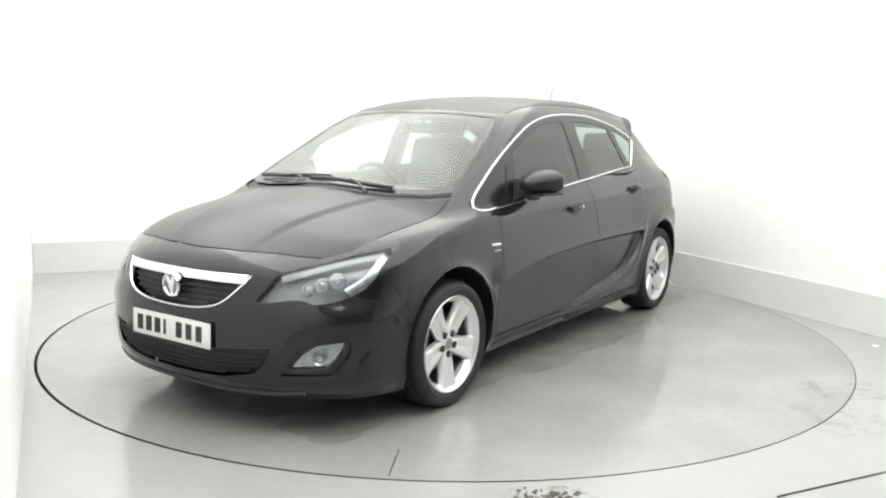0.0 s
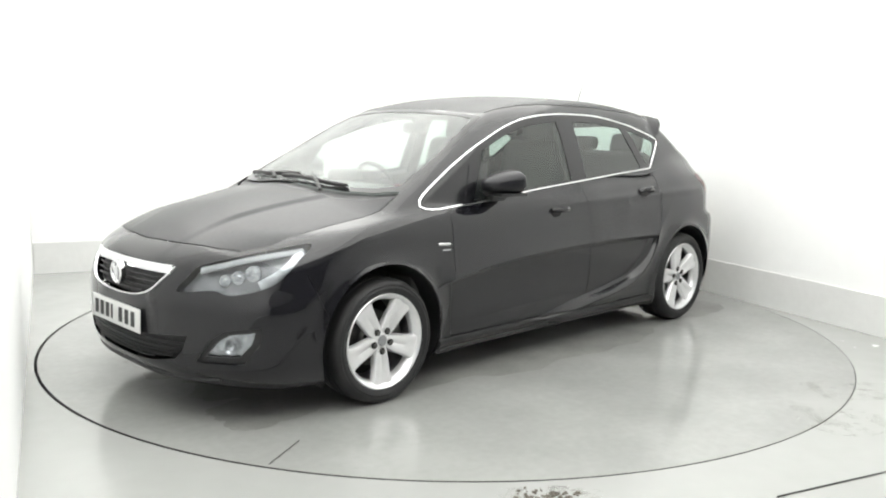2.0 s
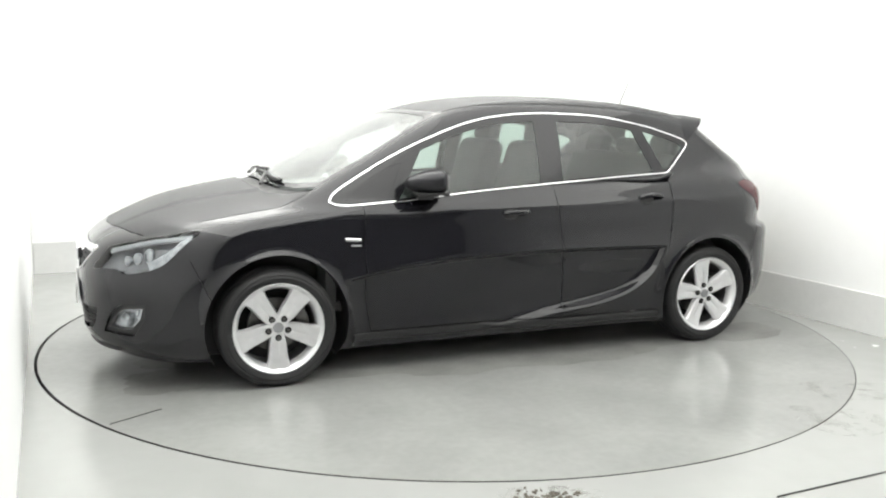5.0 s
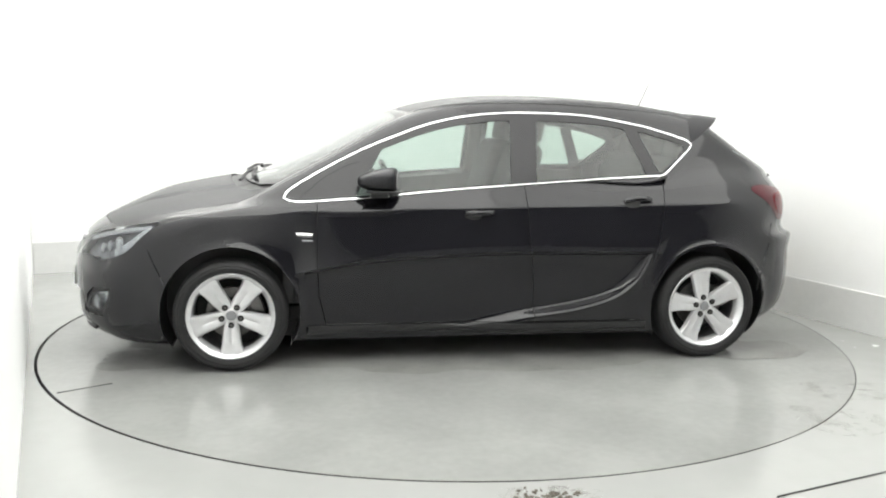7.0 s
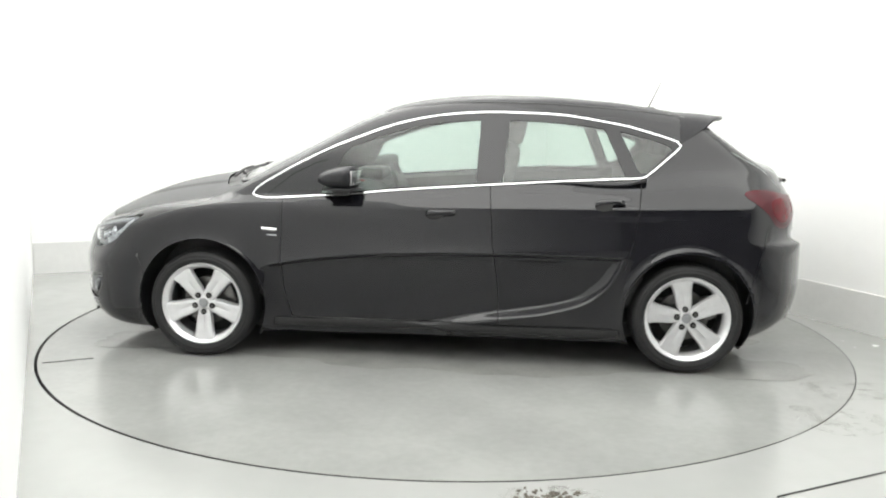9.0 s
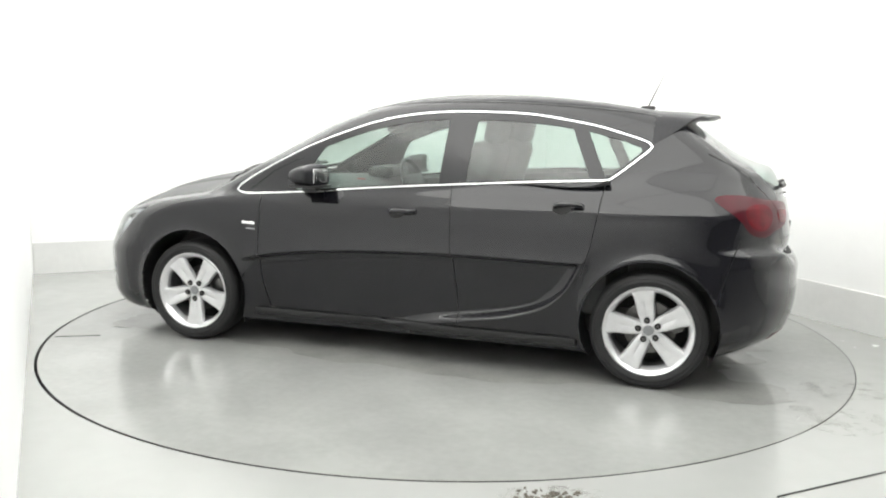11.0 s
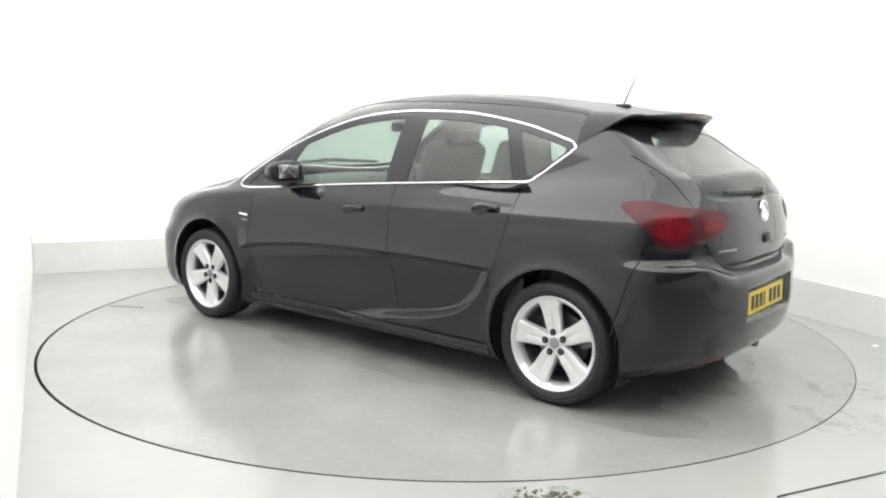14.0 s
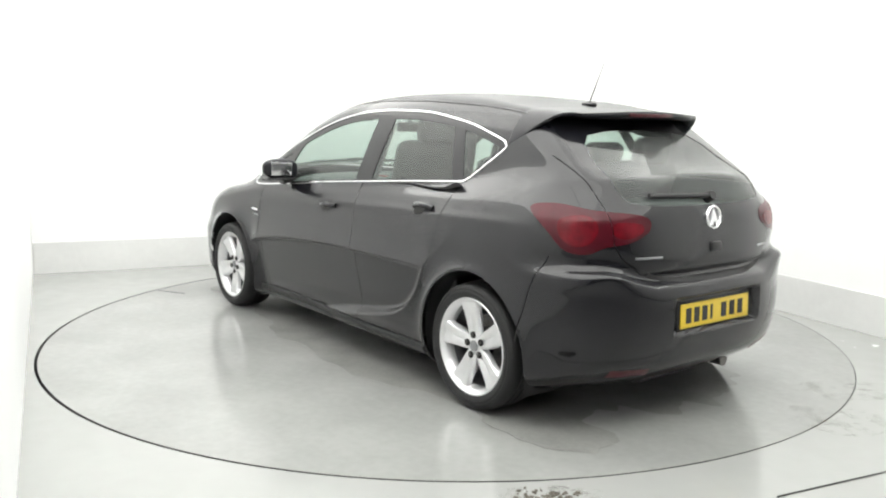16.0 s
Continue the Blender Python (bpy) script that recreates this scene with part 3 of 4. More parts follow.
def build_car():
    car = new("car", None)
    tagged(car, "wet black metallic five-door hatchback standing on the turntable", "car")
    sh = Shell()
    left = lambda c: c.y < -.3
    nose = lambda c: c.x < .3
    tailw = lambda c: c.x > 2.6
    circle = lambda cx, cz, r, n=44: [(cx + r * math.cos(a), cz + r * math.sin(a)) for a in (i * math.tau / n for i in range(n))]
    # large panels
    sh.cut("bumper_front", [(-1.1, 0), (-.25, 0), (-.33, .47), (-.415, .655), (-.52, .72), (-.62, .757), (-.76, .772), (-1.1, .8)], X, Z, nose)
    sh.cut("hood", [(-.756, .2), (-.756, 0), (-.735, -.25), (-.70, -.37), (-.66, -.50), (-.606, -.606), (-.5, -.675), (-.36, -.70), (-.1, -.725), (.08, -.73), (.19, -.715),
                    (.09, -.60), (.02, -.45), (-.03, -.25), (-.05, 0), (-.05, .2)], X, Y, lambda c: c.z > .66)
    sh.cut("cowl", [(-.05, .2), (-.05, 0), (-.03, -.25), (.02, -.45), (.09, -.60), (.19, -.715), (.245, -.70), (.16, -.58), (.10, -.42), (.06, -.25), (.04, 0), (.04, .2)], X, Y, lambda c: c.z > .8)
    sh.cut("screen_seal", [(.035, .2), (.035, 0), (.055, -.26), (.095, -.43), (.15, -.59), (.235, -.705), (.40, -.69), (.59, -.66), (.77, -.622), (.945, -.568), (.925, -.3), (.912, 0), (.912, .2)], X, Y, lambda c: c.z > .8)
    sh.cut("windscreen", [(.065, .2), (.065, 0), (.085, -.25), (.125, -.41), (.185, -.565), (.265, -.668), (.40, -.655), (.59, -.625), (.75, -.588), (.905, -.538), (.895, -.3), (.885, 0), (.885, .2)], X, Y,
           lambda c: c.z > .8)
    sh.cut("roof_panel", [(.93, .2), (.93, 0), (.94, -.3), (.975, -.53), (1.4, -.548), (1.8, -.552), (2.3, -.545), (2.72, -.53), (2.74, 0), (2.74, .2)], X, Y, lambda c: c.z > 1.2)
    sh.cut("bumper_rear", [(2.93, 0), (2.99, .40), (3.05, .64), (3.10, .79), (3.2, .74), (3.28, .69), (3.6, .672), (3.6, 0)], X, Z, tailw)
    sh.cut("tailgate", [(.2, .672), (-.36, .672), (-.46, .70), (-.56, .775), (-.597, .84), (-.60, .95), (-.60, 1.08), (-.615, 1.2), (-.58, 1.29), (-.3, 1.36), (.2, 1.37)], Y, Z, lambda c: c.x > 2.78)
    sh.cut("screen_rear", [(.2, 1.318), (0, 1.318), (-.25, 1.306), (-.38, 1.288), (-.44, 1.25), (-.495, 1.15), (-.515, 1.06), (-.485, 1.012), (-.43, .998), (-.3, .992), (0, .988), (.2, .988)], Y, Z, lambda c: c.x > 2.8)
    belt = lambda x: float(WIN_LOW(x))
    sh.cut("door_front", [(x, belt(x)) for x in np.linspace(.455, 1.605, 10)] + [(1.62, .7), (1.655, .45), (1.665, .235), (.50, .235), (.462, .40), (.452, .6)], X, Z, left)
    sh.cut("door_rear", [(x, belt(x)) for x in np.linspace(1.605, 2.42, 8)] + [(2.405, .9), (2.375, .72), (2.335, .57), (2.30, .45), (2.285, .235), (1.665, .235), (1.655, .45), (1.62, .7)], X, Z, left)
    # window band
    outline = smooth_line([(.279, .922), (.33, .906), (.437, .907), (.756, .93), (1.07, .96), (1.384, .985), (2, 1.027), (2.36, 1.047), (2.432, 1.052), (2.47, 1.075), (2.56, 1.150), (2.632, 1.212), (2.640, 1.236), (2.606, 1.257),
                           (2.45, 1.304), (2.304, 1.339), (1.994, 1.386), (1.682, 1.396), (1.526, 1.393), (1.369, 1.381), (1.211, 1.357), (1.053, 1.317), (.893, 1.26), (.733, 1.195), (.57, 1.116), (.41, 1.028), (.31, .965)], 150, True)
    sh.cut("window_band", [tuple(p) for p in outline], X, Z, left)
    sh.cut("win_front", window_outline(.66, 1.522, 1.538, .81, .012, .042), X, Z, left)
    sh.cut("win_sail", [(.36, .925), (.60, .932), (.69, 1.12), (.63, 1.105), (.5, 1.04)], X, Z, left)
    sh.cut("win_rear", window_outline(1.672, 2.345, 2.225, 1.70, .012, .044), X, Z, left)
    sh.cut("win_quarter", [(2.415, 1.075), (2.45, 1.08), (2.53, 1.145), (2.592, 1.205), (2.588, 1.225), (2.5, 1.255), (2.31, 1.303)], X, Z, left)
    # lamps and grilles
    sh.cut("headlamp", [tuple(p) for p in smooth_line([(-.277, .590), (-.223, .652), (-.176, .698), (-.025, .737), (.119, .767), (.300, .794), (.266, .741), (.184, .644), (.088, .603), (-.029, .584), (-.097, .602), (-.21, .592)], 60, True)],
           FRONT_Q, Z, nose)
    sh.cut("fog_bezel", [(-.18, .285), (-.115, .385), (-.045, .432), (.115, .448), (.11, .375), (.035, .285)], FRONT_Q, Z, nose)
    sh.cut("fog", [(-.141, .310), (-.088, .376), (-.030, .412), (.090, .427), (.074, .373), (.015, .314)], FRONT_Q, Z, nose)
    sh.cut("grille", [(.2, .690), (0, .692), (-.2, .690), (-.395, .684), (-.352, .628), (-.29, .574), (-.18, .545), (0, .536), (.2, .536)], Y, Z, lambda c: c.x < -.6)
    sh.cut("grille_low", [(.2, .362), (0, .362), (-.2, .37), (-.52, .402), (-.49, .33), (-.448, .288), (-.3, .256), (-.134, .246), (0, .243), (.2, .243)], Y, Z, lambda c: c.x < -.6)
    tl = smooth_line([(1.541, .979), (1.650, 1.002), (1.806, .979), (2.025, .953), (2.055, .895), (1.977, .846), (1.858, .824), (1.788, .796), (1.693, .81), (1.628, .877)], 60, True)
    sh.cut("taillamp", [tuple(p) for p in tl], REAR_Q, Z, tailw)
    sh.cut("lamp_core", [tuple(p) for p in smooth_line([(1.67, .94), (1.78, .955), (1.83, .91), (1.80, .845), (1.73, .83), (1.67, .87)], 30, True)], REAR_Q, Z, tailw)
    sh.cut("lamp_core", [tuple(p) for p in smooth_line([(1.90, .925), (2.01, .92), (2.02, .885), (1.96, .86), (1.90, .875)], 24, True)], REAR_Q, Z, tailw)
    sh.cut("reflector", [(-.60, .255), (-.40, .25), (-.41, .285), (-.60, .29)], Y, Z, tailw)
    # wheel openings
    sh.cut("hole", circle(0, .315, .362), X, Z, left)
    sh.cut("hole", circle(2.685, .315, .350), X, Z, left)
    # open shut lines
    g = .005
    sh.groove([(.455, .90), (.452, .6), (.462, .40), (.50, .235)], g, X, Z, left)
    sh.groove([(1.60, .995), (1.62, .7), (1.655, .45), (1.665, .235)], g, X, Z, left)
    sh.groove([(2.425, 1.045), (2.405, .9), (2.375, .72), (2.335, .57)], g, X, Z, left)
    sh.groove([(.50, .236), (1.0, .232), (1.665, .232), (2.285, .236)], g, X, Z, left)
    sh.groove([(-.756, .02), (-.756, 0), (-.735, -.25), (-.70, -.37), (-.66, -.50), (-.606, -.606)], .006, X, Y, lambda c: c.z > .66 and c.x < -.4)
    sh.groove([(-.36, -.70), (-.1, -.725), (.08, -.73), (.19, -.715)], .006, X, Y, lambda c: c.z > .66)
    sh.groove([(-.33, .47), (-.415, .66)], .003, X, Z, lambda c: c.y < -.5 and c.x < 0)
    sh.groove([(2.99, .40), (3.05, .64), (3.10, .785)], g, X, Z, lambda c: c.y < -.3 and c.x > 2.7)
    sh.groove([(.02, .674), (-.36, .674), (-.46, .702), (-.56, .777), (-.597, .84), (-.60, .95), (-.60, 1.08), (-.615, 1.2)], g, Y, Z, lambda c: c.x > 2.8)

    def both_sides(name, region, mat, label="", lift=0.0, back=0.0):
        data = sh.take(region)
        return [skin_part(name, data, mat, car, label, s, lift, back=back) for s in (-1, 1)]

    skin_part("body_shell", sh.take("body"), PAINT, car, "glossy black painted body shell", both=True)
    skin_part("roof_panel", sh.take("roof_panel"), PAINT_WET_HAZE, car, "black roof panel beaded with water", both=True)
    skin_part("hood", sh.take("hood"), PAINT_WET_HAZE, car, "glossy black bonnet beaded with water", both=True, back=.004)
    skin_part("front_bumper", sh.take("bumper_front"), PAINT, car, "black painted front bumper", both=True)
    skin_part("rear_bumper", sh.take("bumper_rear"), PAINT, car, "black painted rear bumper", both=True)
    skin_part("tailgate", sh.take("tailgate"), PAINT, car, "black painted tailgate", both=True)
    skin_part("cowl_panel", sh.take("cowl"), PLASTIC, car, "matt black plastic scuttle panel", both=True, lift=-.012)
    skin_part("windscreen_seal", sh.take("screen_seal"), SEAL, car, "black screen edge band", both=True, back=.004)
    skin_part("windscreen", sh.take("windscreen"), HAZESCREEN, car, "green-tinted curved windscreen", both=True, lift=-.003)
    skin_part("rear_window", sh.take("screen_rear"), HAZEWIN, car, "tinted heated rear window", both=True, lift=-.003)
    both_sides("front_door", "door_front", PAINT, back=.004)
    both_sides("rear_door", "door_rear", PAINT, back=.004)
    both_sides("window_surround", "window_band", SEAL, "gloss black window frames and pillar", back=.006)
    both_sides("front_side_window", "win_front", WINDOW, lift=-.004)
    both_sides("sail_window", "win_sail", SEAL, "black mirror corner panel", lift=-.004)
    both_sides("rear_side_window", "win_rear", DARKWIN, lift=-.004)
    both_sides("quarter_window", "win_quarter", DARKWIN, lift=-.004)
    for name in [n for n in sh.names if n.startswith("gap_")]:
        both_sides("shut_line", name, PIT, "dark recessed panel gap", lift=-.007)
    both_sides("tail_lamp", "taillamp", RED_IN, "dark red tail lamp lens", lift=.003, back=.012)
    both_sides("lamp_core", "lamp_core", RED, "bright red round lamp cell", lift=.006, back=.012)
    both_sides("rear_reflector", "reflector", RED_IN, "small dark red bumper reflector", lift=.002, back=.006)
    for s, ob in zip((-1, 1), both_sides("headlamp", "headlamp", LENS, "clear lamp glass over silver reflectors", lift=.002)):
        skin_part("lamp_housing", sh.take("headlamp"), SMOKE, ob, "dark lamp housing", s, -.045, back=.004)
        def lamp_point(u, v, sink):
            a = surface(np.array([[R2 * u + .45 * R2, -R2 * u + .45 * R2, v]]), np.array([[-R2, -R2, 0]]), 1.6)[0]
            nn = skin_normals(a[None])[0]
            a = a - nn * sink
            return Vector((a[0], a[1] * -s, a[2])) - PIVOT, Vector((nn[0], nn[1] * -s, nn[2]))

        for u, v, rr in ((-.065, .650, .024), (-.005, .664, .027), (.062, .683, .033)):
            # round cells behind the glass
            p, nn = lamp_point(u, v, .036)
            aim = (Vector((-.85, .45 * s, .05)) + nn * .4).to_track_quat("Z", "Y").to_matrix().to_4x4()
            cell = part("projector", lathe([(.001, .006), (rr * .35, .008), (rr * .6, .003), (rr * .9, .004), (rr * 1.08, .002), (rr * 1.12, -.01)], Matrix.Translation(p) @ aim, 28), PALE_LENS, ob, "bright silver round lamp cell")
        line = [lamp_point(u, v, .012) for u, v in smooth_line([(-.17, .683), (-.02, .722), (.12, .750), (.272, .772)], 24)]
        part("light_strip", strip([p for p, _ in line], [q for _, q in line], .030, .006), SATIN, ob, "long satin silver wing-shaped reflector")
        line = [lamp_point(u, v, .012) for u, v in smooth_line([(.268, .765), (.235, .715), (.185, .668), (.10, .622)], 16)]
        part("light_strip", strip([p for p, _ in line], [q for _, q in line], .050, .006), PALE_LENS, ob, "short satin silver outer reflector")
    for s, ob in zip((-1, 1), both_sides("fog_lamp", "fog", LENS, "clear fog lamp glass in a silver bowl", lift=.001)):
        skin_part("bowl", sh.take("fog"), PALE_LENS, ob, "silver reflector bowl", s, -.03, back=.004)
        a = surface(np.array([[R2 * -.02 + .45 * R2, -R2 * -.02 + .45 * R2, .362]]), np.array([[-R2, -R2, 0]]), 1.6)[0]
        m = Matrix.Translation(Vector((a[0] + .016, (a[1] + .012) * -s, a[2])) - PIVOT) @ Vector((-.8, .6 * s, 0)).to_track_quat("Z", "Y").to_matrix().to_4x4()
        part("bulb_cell", lathe([(.001, .006), (.014, .010), (.020, .0), (.032, .010), (.036, .010), (.036, -.01)], m, 26), PALE_LENS, ob, "round silver bulb cell")
    both_sides("fog_lamp_bezel", "fog_bezel", PLASTIC, "black plastic fog lamp surround", lift=-.012, back=.01)

    # grilles
    skin_part("grille_back", sh.take("grille"), PLASTIC, car, "dark recessed grille opening", both=True, lift=-.035)
    skin_part("low_grille_back", sh.take("grille_low"), PLASTIC, car, "dark recessed lower intake", both=True, lift=-.035)

    def nose_bar(name, pts, width, height, mat, label="", sink=0.0, closed=False, n=60):
        q = smooth_line(pts, n, closed)
        p, nn = on_nose(q[:, 0], q[:, 1])
        p = p - nn * sink
        return part(name, strip([Vector(v) - PIVOT for v in p], nn, width, height, closed), mat, car, label)

    mirror_y = lambda pts: pts + [(-y, z) for y, z in pts[::-1] if abs(y) > 1e-6]
    nose_bar("grille_chrome_bar", [(-.385, .672), (-.2, .671), (0, .670), (.2, .671), (.385, .672)], .040, .010, CHROME, "broad satin chrome grille bar")
    nose_bar("grille_chrome_rim", mirror_y([(-.398, .686), (-.354, .627), (-.29, .572), (-.18, .544), (0, .535)]), .010, .008, CHROME, "thin chrome lower grille rim")
    for z, w in ((.632, .335), (.608, .31), (.584, .28), (.560, .21)):
        nose_bar("grille_slat", [(-w, z + .004), (0, z), (w, z + .004)], .009, .006, PLASTIC, sink=.018, n=30)
    for z, w in ((.345, .49), (.323, .475), (.301, .455), (.279, .42), (.259, .30)):
        nose_bar("intake_slat", [(-w, z + .012), (-w * .5, z + .003), (0, z), (w * .5, z + .003), (w, z + .012)], .008, .006, PLASTIC, sink=.014, n=36)
    nose_bar("front_lip", [(-.62, .205), (-.45, .195), (0, .190), (.45, .195), (.62, .205)], .018, .012, PLASTIC, "black lower splitter lip")
    # badge of plain shapes: a ring with a bar across
    for name, p, turn in (("front_badge", Vector((-.905, 0, .620)), (0, -90, 0)), ("rear_badge", Vector((3.347, 0, .93)), (0, 84, 0))):
        m = at_car(pose(*p, *turn))
        ob = part(name, lathe([(.050, -.02), (.056, .004), (.052, .010), (.046, .010), (.042, .004), (.042, -.02)], m, 40), CHROME, car, "round chrome ring badge")
        part("badge_face", rod(.043, .02, m @ pose(0, 0, -.018), 32), SMOKE, ob)
        part("badge_bar", slab([(-.042, -.006), (-.01, -.02), (.03, -.03), (.038, -.012), (.012, .0), (.04, .014), (.028, .03), (-.005, .014)], .008, m @ pose(0, 0, .002), .001), CHROME, ob)

    # number plates with bars for their unread text
    for name, x, z, rz, mat, tilt in (("front_plate", -.920, .428, -90, PLATE_W, 88), ("rear_plate", 3.392, .503, 90, PLATE_Y, 88)):
        m = at_car(pose(x, 0, z, 0, 0, rz) @ pose(0, 0, 0, tilt, 0, 0))
        ob = part(name, box(.52, .112, .006, m, .004), mat, car, ("white" if x < 0 else "yellow") + " number plate with dark bars")
        for i, cx in enumerate((-.205, -.145, -.085, -.035, .06, .125, .19)):
            part("plate_bar", box(.038 if i != 3 else .016, .068, .003, m @ pose(cx, 0, .0035)), INK, ob)
        if x > 0:
            part("plate_holder", box(.55, .13, .012, m @ pose(0, .0, -.010), .005), PLASTIC, ob, "black plate recess")

    # chrome line round the side windows
    for s in (-1, 1):
        p, n = on_side(outline[:, 0], outline[:, 1])
        f = np.array([1, -s, 1])
        part("window_chrome_trim", strip([Vector(v * f) - PIVOT for v in p], n * f, .0115, .006, True), CHROME, car, "bright chrome window surround strip")

    # handles, badges, mirrors and sills, one for each side
    for s in (-1, 1):
        f = Matrix.Diagonal((1, -s, 1, 1))
        for hx, hz in ((1.33, .838), (2.245, .903)):
            p, n = on_side([hx - .03], [hz])
            out = Vector(n[0]).to_track_quat("Z", "X").to_matrix().to_4x4()
            # near-black dish laid on the skin, painting the shade of the handle hollow
            cup = lathe([(.001, .001), (.03, .0015), (.040, .003), (.046, .002), (.047, -.004)], at_car(f @ Matrix.Translation(p[0]) @ out @ Matrix.Diagonal((.62, 1.05, 1, 1))), 28)
            part("handle_shade", cup, PIT, car, "near-black dish for the shade in the hollow behind the handle")
            q, qn = on_side(np.linspace(hx - .075, hx + .085, 12), np.linspace(hz + .008, hz + .012, 12))
            arc = np.sin(np.linspace(0, math.pi, 12)) ** .5 * .030
            pts = [f @ Vector(a + b * h) - PIVOT for a, b, h in zip(q, qn, arc + .004)]
            part("door_handle", strip(pts, [f.to_3x3() @ Vector(b) for b in qn], .026, .010), PAINT, car, "black painted pull handle")
        p, n = on_side(np.linspace(.345, .428, 6), np.linspace(.738, .733, 6))
        part("side_repeater", strip([f @ Vector(a) - PIVOT for a in p], [f.to_3x3() @ Vector(b) for b in n], .015, .006), CHROME, car, "small bright silver wing badge lamp")
        p, n = on_side(np.linspace(.375, .43, 4), np.linspace(.705, .703, 4))
        part("wing_badge", strip([f @ Vector(a) - PIVOT for a in p], [f.to_3x3() @ Vector(b) for b in n], .008, .003), SATIN, car, "tiny chrome trim badge")
        door_mirror(car, f)
        q, qn = on_side(np.linspace(.40, 2.32, 30), np.full(30, .205))
        part("sill_trim", strip([f @ Vector(a) - PIVOT for a in q], [f.to_3x3() @ Vector(b) for b in qn], .045, .012), PLASTIC, car, "satin black sill moulding")
        # roof drip line
        xs = np.linspace(1.0, 2.72, 30)
        q, qn = on_top(xs, -.555 + .02 * (xs - 1.8) ** 2)
        part("roof_moulding", strip([f @ Vector(a) - PIVOT for a in q], [f.to_3x3() @ Vector(b) for b in qn], .012, .003), PLASTIC, car)
        liners(car, f)

    spoiler(car)
    wipers(car)
    mast(car)
    underside(car)
    cabin(car)
    for ax, s, first in ((0, -1, -90), (2.685, -1, 100), (0, 1, 20), (2.685, 1, 50)):
        wheel(car, ax, s, first)
    return car


def door_mirror(car, f):
    b = bmesh.new()
    bmesh.ops.create_uvsphere(b, u_segments=32, v_segments=20, radius=1)
    for v in b.verts:
        x, y, z = v.co
        k = 1 / max((abs(x) ** 3 + abs(y) ** 3 + abs(z) ** 3) ** (1 / 3), 1e-6)
        v.co *= k
        x, y, z = v.co
        wide = 1 - .18 * max(-y, 0)
        slim = 1 - .34 * max(-x, 0) ** 1.5
        v.co = ((x * .175 if x < 0 else x * .045) * wide, y * .110 * (1 - .2 * max(-x, 0)), z * .066 * wide * slim + .005 * -y - .012 * max(-x, 0))
    m = at_car(f @ pose(.835, -.905, 1.030, 0, 0, -12))
    bmesh.ops.transform(b, matrix=m, verts=b.verts)
    ob = part("door_mirror", b, PAINT_WET_HAZE, car, "glossy black door mirror on a short foot")
    part("mirror_glass", box(.006, .128, .078, m @ pose(.043, .0, .002), .002), CHROME, ob, "silver mirror glass")
    part("mirror_foot", box(.10, .13, .035, at_car(f @ pose(.79, -.815, .968, 24, 0, -8)), .014), PLASTIC, ob, "black plastic mirror foot")
    part("mirror_base", box(.17, .18, .014, m @ pose(-.035, .005, -.060), .006), PLASTIC, ob, "matt black lower mirror edge")


def liners(car, f):
    for ax, r in ((0, .366), (2.685, .354)):
        b = bmesh.new()
        prof, seg = [], 36
        rows = []
        for y in (-.885, -.80, -.58):
            rr = r if y > -.87 else r - .003
            rows.append([b.verts.new((ax + rr * math.cos(a), y + (.012 if y < -.87 else 0), .315 + rr * math.sin(a))) for a in (radians(-32 + i * 244 / seg) for i in range(seg + 1))])
        for p, q in zip(rows, rows[1:]):
            for i in range(seg):
                b.faces.new((p[i], p[i + 1], q[i + 1], q[i]))
        b.faces.new(rows[-1])
        for v in b.verts:
            if v.co.y < -.75:
                w = float(WIDE(v.co.x) + FLANK(v.co.z)) + .004
                v.co.y = -w if v.co.y < -.86 else v.co.y
        bmesh.ops.transform(b, matrix=at_car(f), verts=b.verts)
        part("wheel_arch_liner", b, PLASTIC, car, "black plastic wheel arch liner")


def spoiler(car):
    b = bmesh.new()
    us = np.linspace(-1, 1, 49)
    turn = us * radians(62)
    ray = np.stack([np.zeros(49), np.sin(turn), np.cos(turn)], 1)

    def ring(x):
        o = np.stack([np.full(49, x), np.zeros(49), np.full(49, .9)], 1)
        return surface(o, ray, 1.2)

    # the roof and the pillars run on as a visor that dies away down the sides
    start, before = ring(2.64), ring(2.52)
    run = (start - before) / .12
    rows = []
    for i, u in enumerate(np.abs(us)):
        out = .325 * (1 - u**4)
        root = Vector(start[i])
        tip = root + Vector(run[i]) * out + Vector((0, 0, .026 * (1 - u**2)))
        inward = -Vector(ray[i])
        live = 1 - u**6
        mid = (root + tip) / 2 + Vector((0, 0, .003)) * live - inward * .001
        deep = root + Vector(run[i]) * out * .45 + inward * .045 * live
        rows.append([b.verts.new(v) for v in (root, mid, tip, tip + Vector((.005, 0, 0)) * live + inward * .012, tip - Vector((.012, 0, 0)) * live + inward * (.004 + .025 * live), deep, root + inward * (.004 + .04 * live))])
    for p, q in zip(rows, rows[1:]):
        for i in range(7):
            b.faces.new((p[i], p[(i + 1) % 7], q[(i + 1) % 7], q[i]))
    b.faces.new(rows[0])
    b.faces.new(rows[-1])
    lip = Vector(rows[24][3].co)
    bmesh.ops.transform(b, matrix=at_car(Matrix()), verts=b.verts)
    ob = part("spoiler", b, PAINT_WET_HAZE, car, "black painted roof spoiler")
    part("brake_light", box(.008, .32, .016, at_car(pose(lip.x - .002, 0, lip.z - .006)), .003), RED_IN, ob, "dark red high-level brake light")


